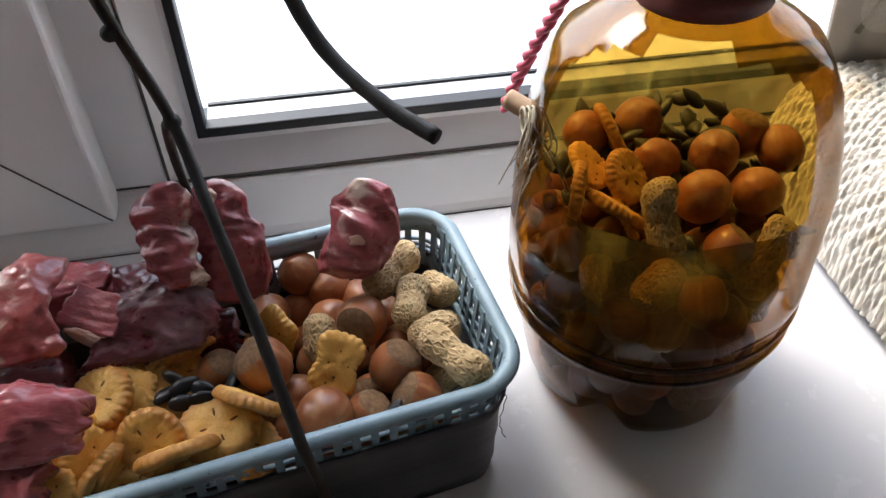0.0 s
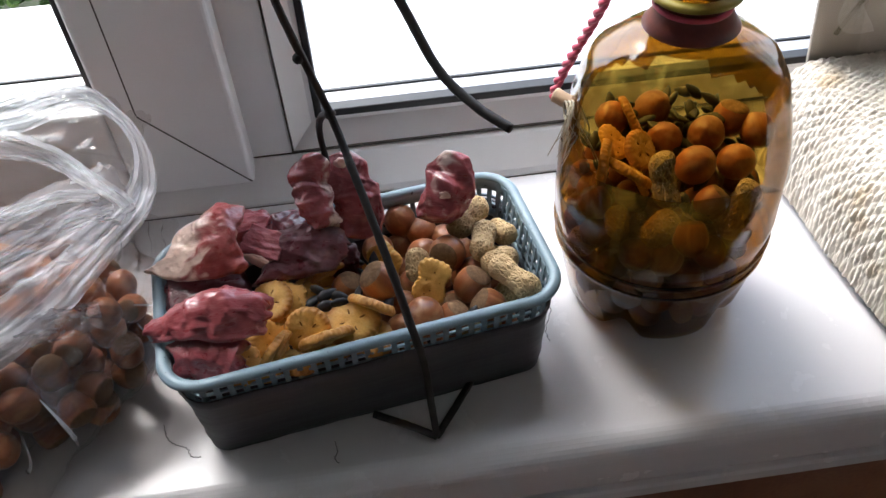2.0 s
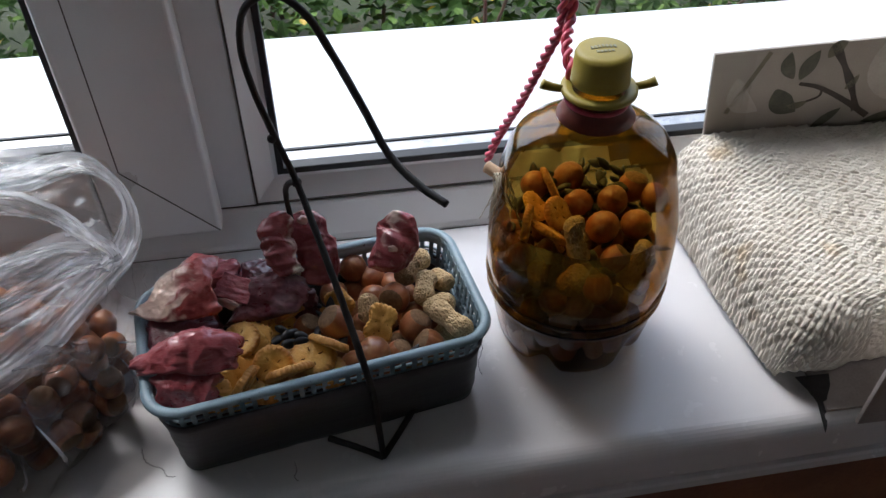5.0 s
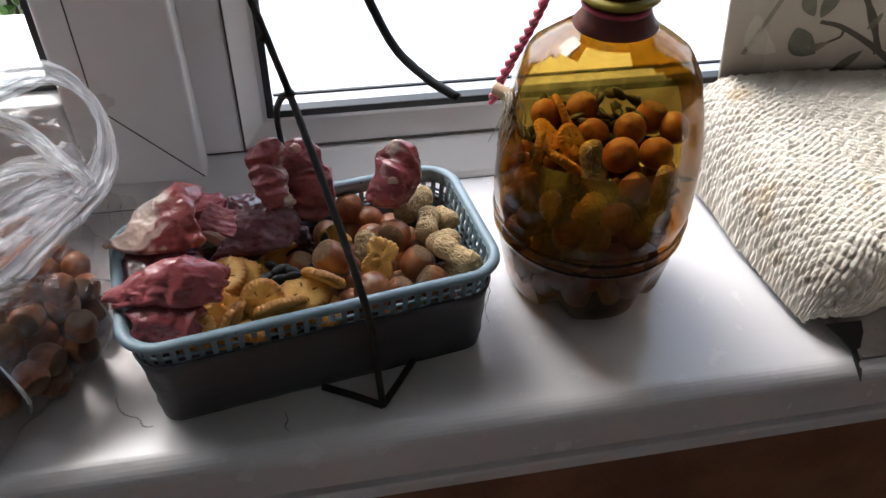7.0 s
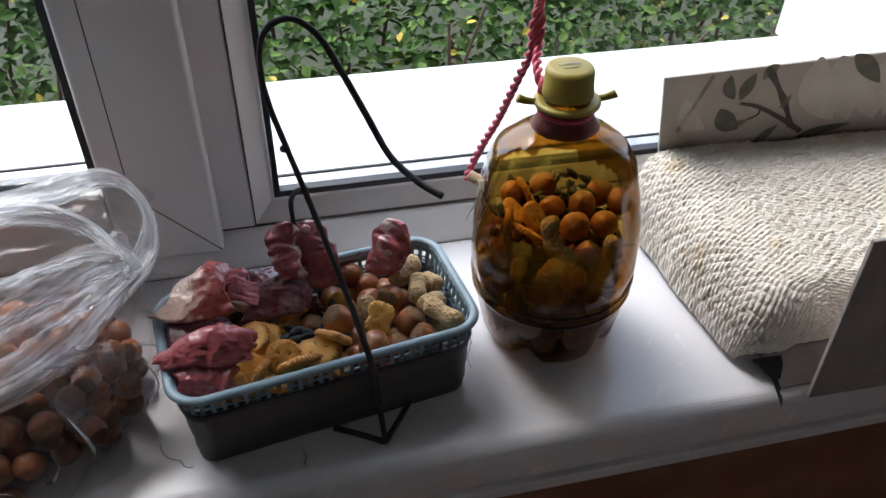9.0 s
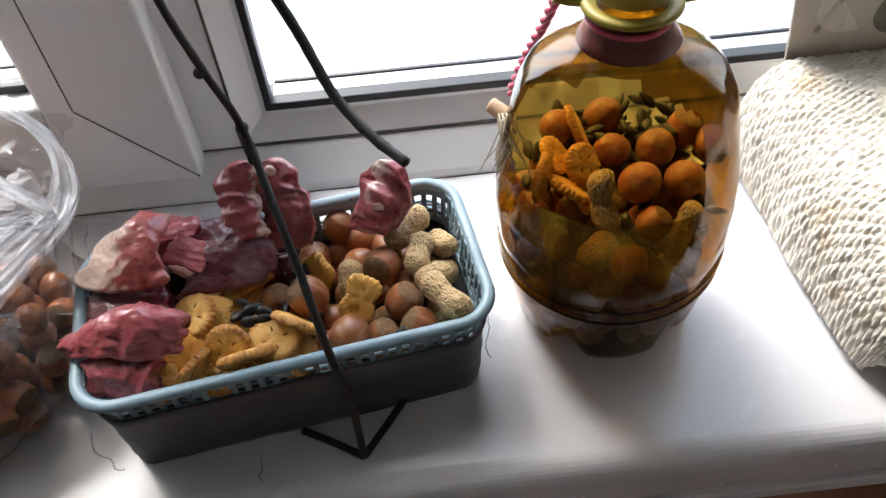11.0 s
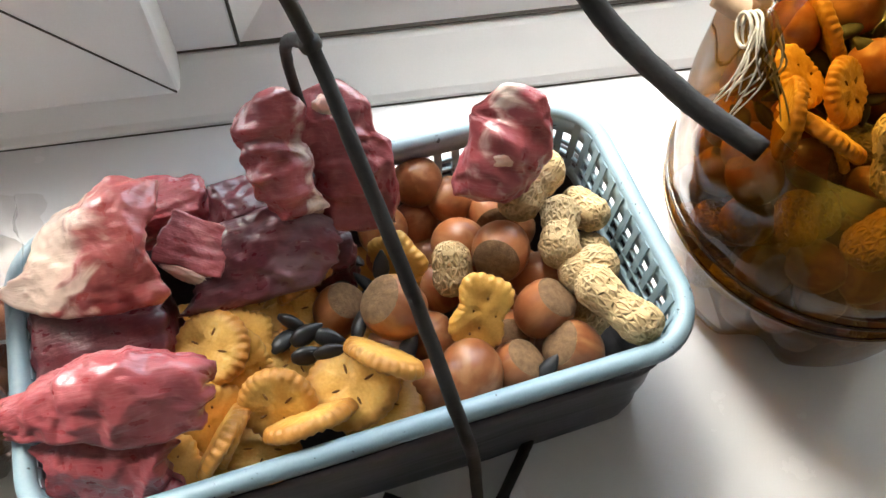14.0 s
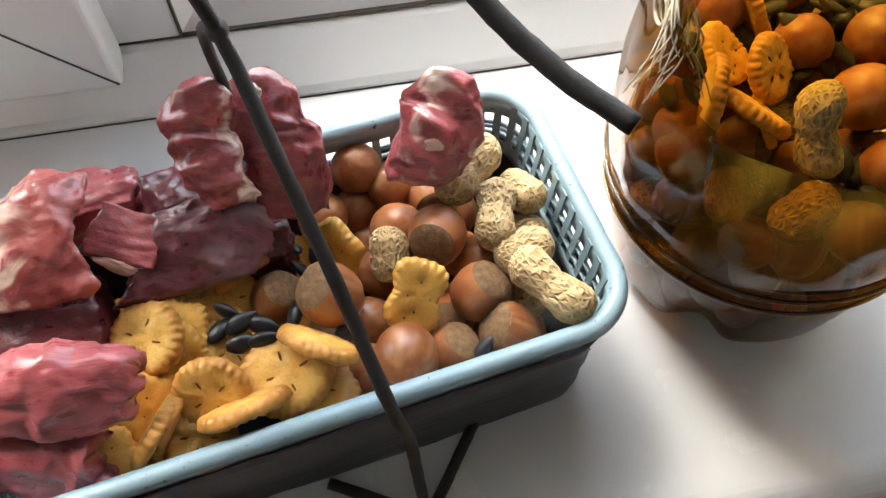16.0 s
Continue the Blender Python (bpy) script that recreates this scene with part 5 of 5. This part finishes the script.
def knit(name, sx, sy, heights, origin, nx, ny, seed_n, lip, parent=None):
    """A thick fold of coarse knit: a slab with rounded left and front edges, raised slanting stitches; lip tells how far the front roll goes under."""
    rows = []
    for i in range(nx + 1):
        u = i / nx
        if u < 0.18:
            th = u / 0.18 * math.pi / 2
            x, fall = 0.038 * (1 - math.cos(th)), math.sin(th) ** 0.7
        else:
            x, fall = 0.038 + (u - 0.18) / 0.82 * (sx - 0.038), 1.0
        row = []
        for j in range(ny + 1):
            a = j / ny
            height = heights[0] + (heights[1] - heights[0]) * min(1.0, a * 1.1) + 0.004 * noise.noise(Vector((x * 9, a * 3, seed_n)))
            h = max(0.003, height * fall)
            if a < 0.25:
                k = min(1.0, max(0.0, (x - 0.025) / 0.03))
                phi = radians((1 - k) * -95 + k * lip + (90 - ((1 - k) * -95 + k * lip)) * a / 0.25)
                y, z = 0.030 - 0.028 * math.cos(phi) * (0.55 + 0.45 * fall), h * (0.5 + 0.5 * math.sin(phi))
            else:
                y, z = 0.030 + (a - 0.25) / 0.75 * (sy - 0.030), h
            row.append(Vector((x - 0.14 * y - 0.006 * math.sin(math.pi * a) * (1 - u) + 0.004 * noise.noise(Vector((a * 5, seed_n, 3))) * (1 - u), y + 0.003 * noise.noise(Vector((x * 14, 0, 9))), z)))
        rows.append(row)
    for row in rows:
        for _ in range(6):
            row[1:-1] = [(p + q * 2 + r) / 4 for p, q, r in zip(row, row[1:], row[2:])]
    bm = bmesh.new()
    grid = []
    for i in range(nx + 1):
        line = []
        for j in range(ny + 1):
            p = rows[i][j]
            du = rows[min(i + 1, nx)][j] - rows[max(i - 1, 0)][j]
            dv = rows[i][min(j + 1, ny)] - rows[i][max(j - 1, 0)]
            n = du.cross(dv)
            n = n.normalized() if n.length > 1e-9 else Vector((0, 0, 1))
            U = i / nx * (sx + 0.04) + 0.0045 * noise.noise(Vector((p.x * 30, p.y * 30, 2 + seed_n)))
            V = j / ny * (sy + 0.07) + 0.0040 * noise.noise(Vector((p.x * 30, p.y * 30, 5 + seed_n)))
            flip = 1 if math.floor(U / 0.115) % 2 == 0 else -1
            r = V / 0.0056 - flip * U / 0.0120
            s = U / 0.0092 + 0.5 * (math.floor(r) % 2) + 0.5 * noise.noise(Vector((math.floor(r) * 3.1, 0, seed_n)))
            across, along = abs(math.sin(math.pi * r)), abs(math.sin(math.pi * (s + 0.35 * flip * (r % 1))))
            stitch = across ** 0.8 * (0.06 + 0.94 * along ** 0.7)
            stitch *= 0.75 + 0.7 * noise.noise(Vector((math.floor(r) * 1.7, math.floor(s) * 2.3, seed_n)))
            fuzz = noise.noise(Vector((U * 620, V * 620, 0))) + 0.7 * noise.noise(Vector((U * 260 + V * 190, V * 900 - U * 300, 7)))
            line.append(bm.verts.new(p + n * (0.0027 * stitch + 0.0009 * fuzz)))
        grid.append(line)
    for i in range(nx):
        for j in range(ny):
            bm.faces.new((grid[i][j], grid[i + 1][j], grid[i + 1][j + 1], grid[i][j + 1]))
    ob = part(name, bm, YARN, parent)
    ob.matrix_basis = pose(*origin)
    return ob


towel = thing("towel", "cream coarse-knit towel, folded thick, lying in the box", "towel", pose(0.3835, 0.2145, 0.0045))
knit("outer_fold", 0.40, 0.2335, (0.078, 0.088), (0, 0, 0), 520, 470, 0.0, 8, towel)
knit("inner_fold", 0.36, 0.150, (0.046, 0.046), (0.030, 0.010, 0.0), 240, 200, 4.0, -85, towel)
scrap = part("paper_scrap", strip([[(0.0, 0, 0), (0.030, 0, 0)], [(0.006, -0.012, -0.002), (0.027, -0.010, -0.002)], [(0.010, -0.024, -0.004), (0.020, -0.020, -0.004)], [(0.011, -0.045, -0.016), (0.014, -0.040, -0.014)]]), THREAD, None, "", False)
scrap.matrix_world = pose(0.395, 0.222, 0.008)
solid(scrap, 0.0008)
tagged(scrap, "dark torn scrap hanging from under the towel", "scrap")

# ---- plastic bag of nuts ----
bag = thing("plastic_bag", "clear crinkled plastic bag with tied handles, full of hazelnuts", "bag", pose(-0.27, 0.28, 0))


def bag_body():
    rows = []
    for j in range(37):
        s = j / 36
        row = []
        for k in range(145):
            a = 2 * math.pi * k / 144
            ring = Vector((math.cos(a), math.sin(a), 0))
            top = 0.088 + 0.030 * noise.noise(ring * 2.3 + Vector((0, 0, 4))) + 0.012 * noise.noise(ring * 7)
            z = 0.001 + top * s
            prof = (0.55 + 0.45 * math.sin(math.pi * min(1, 0.18 + 0.62 * s))) * (1 - 0.42 * max(0, s - 0.55) / 0.45)
            tip = max(0.0, math.cos(a - radians(285))) ** 14 * (1 - s) ** 1.3
            wr = 0.007 * noise.noise(ring * 4 + Vector((0, 0, z * 22))) + 0.0045 * noise.noise(ring * 13 + Vector((0, 0, z * 45))) + 0.008 * s * noise.noise(ring * 9 + Vector((5, 0, z * 18)))
            row.append(Vector(((0.140 * prof + wr + 0.045 * tip) * math.cos(a), (0.112 * prof + wr + 0.045 * tip) * math.sin(a), z)))
        rows.append(row)
    return strip(rows)


part("bag_body", bag_body(), CLEARFILM, bag, "clear crinkled film stretched over nuts")


def band(name, pts, width, mat, seed_n, fold=0.004, pleats=5.0, facing=(0.1, -0.75, 0.55), label=""):
    """A gathered band of film along a line, pleated lengthwise; width is half its breadth, a number or a function of 0..1."""
    line = smooth_line([Vector(p) - Vector((-0.27, 0.28, 0)) for p in pts], 14)
    n, rows, drawn, d = 44, [], [], 0.0
    for i, p in enumerate(line):
        t = (line[min(i + 1, len(line) - 1)] - line[max(i - 1, 0)]).normalized()
        d += (p - line[i - 1]).length if i else 0.0
        side = t.cross(Vector(facing)).normalized()
        up = side.cross(t)
        f = i / (len(line) - 1)
        half = (width(f) if callable(width) else width) * (1 + 0.18 * noise.noise(Vector((f * 6, seed_n, 1))))
        row = []
        for k in range(n + 1):
            w = (k / n - 0.5) * 2
            edge = 1 + 0.16 * noise.noise(Vector((f * 14, seed_n, math.copysign(4, w)))) + 0.07 * noise.noise(Vector((f * 40, seed_n, math.copysign(9, w))))
            warp = w + 0.14 * noise.noise(Vector((f * 3, w * 1.5, seed_n + 8)))
            zig = math.asin(math.sin(pleats * warp * 1.6 + seed_n)) + 0.45 * math.asin(math.sin(3.7 * pleats * warp + 2 * f + seed_n))
            crease = noise.noise(Vector((f * 9 + w, w * 5 - f * 3, seed_n))) + 0.5 * noise.noise(Vector((f * 30 - w * 4, w * 9, seed_n + 4)))
            row.append(p + side * w * half * edge + up * (fold * (0.34 * zig + 0.55 * crease) - 0.45 * half * w * w))
            drawn.append((d, w * half, seed_n * 0.1))
        rows.append(row)
    bm = strip(rows)
    grain = bm.verts.layers.float_vector.new("grain")
    for v, g in zip(bm.verts, drawn):
        v[grain] = g
    return part(name, bm, mat, bag, label)


# a loop of one handle standing over the nuts, the other handle across it, and loose film between
band("handle", [(-0.330, 0.300, 0.150), (-0.285, 0.318, 0.166), (-0.245, 0.326, 0.177), (-0.206, 0.330, 0.184), (-0.183, 0.330, 0.188), (-0.165, 0.330, 0.194), (-0.146, 0.332, 0.195), (-0.131, 0.332, 0.184), (-0.123, 0.332, 0.163),
                (-0.125, 0.330, 0.137), (-0.136, 0.325, 0.114), (-0.156, 0.310, 0.101), (-0.172, 0.290, 0.096), (-0.192, 0.262, 0.093), (-0.217, 0.237, 0.091), (-0.262, 0.215, 0.083), (-0.320, 0.200, 0.070)],
     lambda t: 0.010 - 0.0062 * math.exp(-((t - 0.47) / 0.10) ** 2) + 0.012 * max(0.0, (t - 0.60) / 0.40), BANDFILM, 2, 0.006, 4.0, label="gathered white-streaked handle loop")
band("handle", [(-0.330, 0.285, 0.178), (-0.270, 0.298, 0.186), (-0.228, 0.305, 0.186), (-0.202, 0.310, 0.183), (-0.181, 0.310, 0.177), (-0.166, 0.310, 0.166), (-0.153, 0.311, 0.148), (-0.142, 0.315, 0.126), (-0.140, 0.318, 0.112)],
     lambda t: 0.0065 + 0.002 * math.sin(5 * t), BANDFILM, 6, 0.005, 4.0, label="gathered white-streaked handle")
band("fold", [(-0.300, 0.270, 0.120), (-0.240, 0.288, 0.132), (-0.192, 0.300, 0.139), (-0.168, 0.302, 0.144), (-0.152, 0.312, 0.132)], 0.004, BANDFILM, 14, 0.004, 3.0)
band("fold", [(-0.290, 0.250, 0.098), (-0.236, 0.266, 0.112), (-0.196, 0.280, 0.124), (-0.165, 0.296, 0.128), (-0.148, 0.312, 0.120)], 0.006, BAGFILM, 21, 0.006, 4.0)
band("fold", [(-0.235, 0.242, 0.085), (-0.205, 0.246, 0.082), (-0.180, 0.254, 0.080), (-0.160, 0.262, 0.076)], 0.010, BAGFILM, 52, 0.008, 4.0)
band("film_back", [(-0.330, 0.345, 0.125), (-0.260, 0.348, 0.145), (-0.200, 0.346, 0.152), (-0.155, 0.340, 0.148), (-0.132, 0.334, 0.140)], lambda t: 0.046 - 0.018 * t, CLEARFILM, 33, 0.010)
band("film_front", [(-0.330, 0.235, 0.098), (-0.260, 0.255, 0.112), (-0.200, 0.285, 0.122), (-0.155, 0.312, 0.128), (-0.138, 0.322, 0.128)], lambda t: 0.034 - 0.016 * t, BAGFILM, 71, 0.012)
band("film_side", [(-0.215, 0.195, 0.055), (-0.180, 0.220, 0.068), (-0.150, 0.250, 0.080), (-0.134, 0.290, 0.092), (-0.136, 0.318, 0.106)], 0.022, CLEARFILM, 41, 0.010, 8.0)
# pale strips shaped as glints on film creases over nuts, fanning from the gathered neck
crease = random.Random(8)
for k in range(12):
    a = radians(crease.uniform(215, 365))
    lo, hi = crease.uniform(0.02, 0.45), crease.uniform(0.55, 1.0)
    a2 = a + crease.uniform(-0.25, 0.25)
    pts = []
    for i in range(5):
        f = lo + (hi - lo) * i / 4
        ang = a + (a2 - a) * i / 4
        r = 0.55 + 0.47 * math.sin(math.pi * min(1.0, 0.18 + 0.62 * (1 - f)))
        pts.append((-0.27 + (0.140 * r + 0.002) * math.cos(ang) * (1.02 - 0.45 * max(0, 0.45 - f)), 0.28 + (0.112 * r + 0.002) * math.sin(ang) * (1.02 - 0.45 * max(0, 0.45 - f)), 0.006 + 0.080 * (1 - f)))
    out = Vector((math.cos(a), math.sin(a), 0.6))
    band("crease", pts, lambda t: 0.0003 + (0.0006 + 0.00012 * ((k * 37) % 10)) * math.sin(math.pi * t), BAGFILM, 80 + k, 0.0015, 2.0, tuple(out))
for layer, (zz, shrink) in enumerate(((0.014, 0.86), (0.034, 0.92), (0.053, 0.80), (0.069, 0.48))):
    for gx in range(-6, 7):
        for gy in range(-5, 6):
            hx, hy = 0.0245 * (gx + 0.5 * (gy % 2)) + rnd.uniform(-.004, .004), 0.0215 * gy + rnd.uniform(-.004, .004)
            if (hx / (0.132 * shrink)) ** 2 + (hy / (0.104 * shrink)) ** 2 < 1 and -0.27 + hx > -0.385:
                hazelnut(-0.27 + hx, 0.28 + hy, zz, (rnd.uniform(-1, 1), rnd.uniform(-1, 1), rnd.uniform(-1, 1)), rnd.uniform(0.95, 1.1), "hazelnuts in the bag", "brown hazelnut inside a clear plastic bag")
hazelnut(-0.240, 0.178, 0.012, (0.3, -0.5, 0.6), 1.05, "hazelnuts in the bag", "brown hazelnut inside a clear plastic bag")

# ---- loose threads on the sill ----
for pts in ([(-0.136, 0.222, 0), (-0.132, 0.212, 0), (-0.126, 0.206, 0), (-0.118, 0.203, 0), (-0.114, 0.196, 0), (-0.107, 0.195, 0)],
            [(-0.019, 0.196, 0), (-0.017, 0.189, 0), (-0.019, 0.184, 0), (-0.016, 0.180, 0)],
            [(0.133, 0.268, 0.052), (0.136, 0.262, 0.035), (0.133, 0.259, 0.018), (0.136, 0.256, 0.006)]):
    line = [Vector(p) + Vector((0.0006 * math.sin(i * 1.7), 0.0006 * math.cos(i * 2.1), 0.0005)) for i, p in enumerate(smooth_line(pts, 8))]
    ob = part("loose_thread", tube(line, 0.00022, 5), THREAD)
    tagged(ob, "fine dark loose thread on the white sill", "thread", "loose threads")
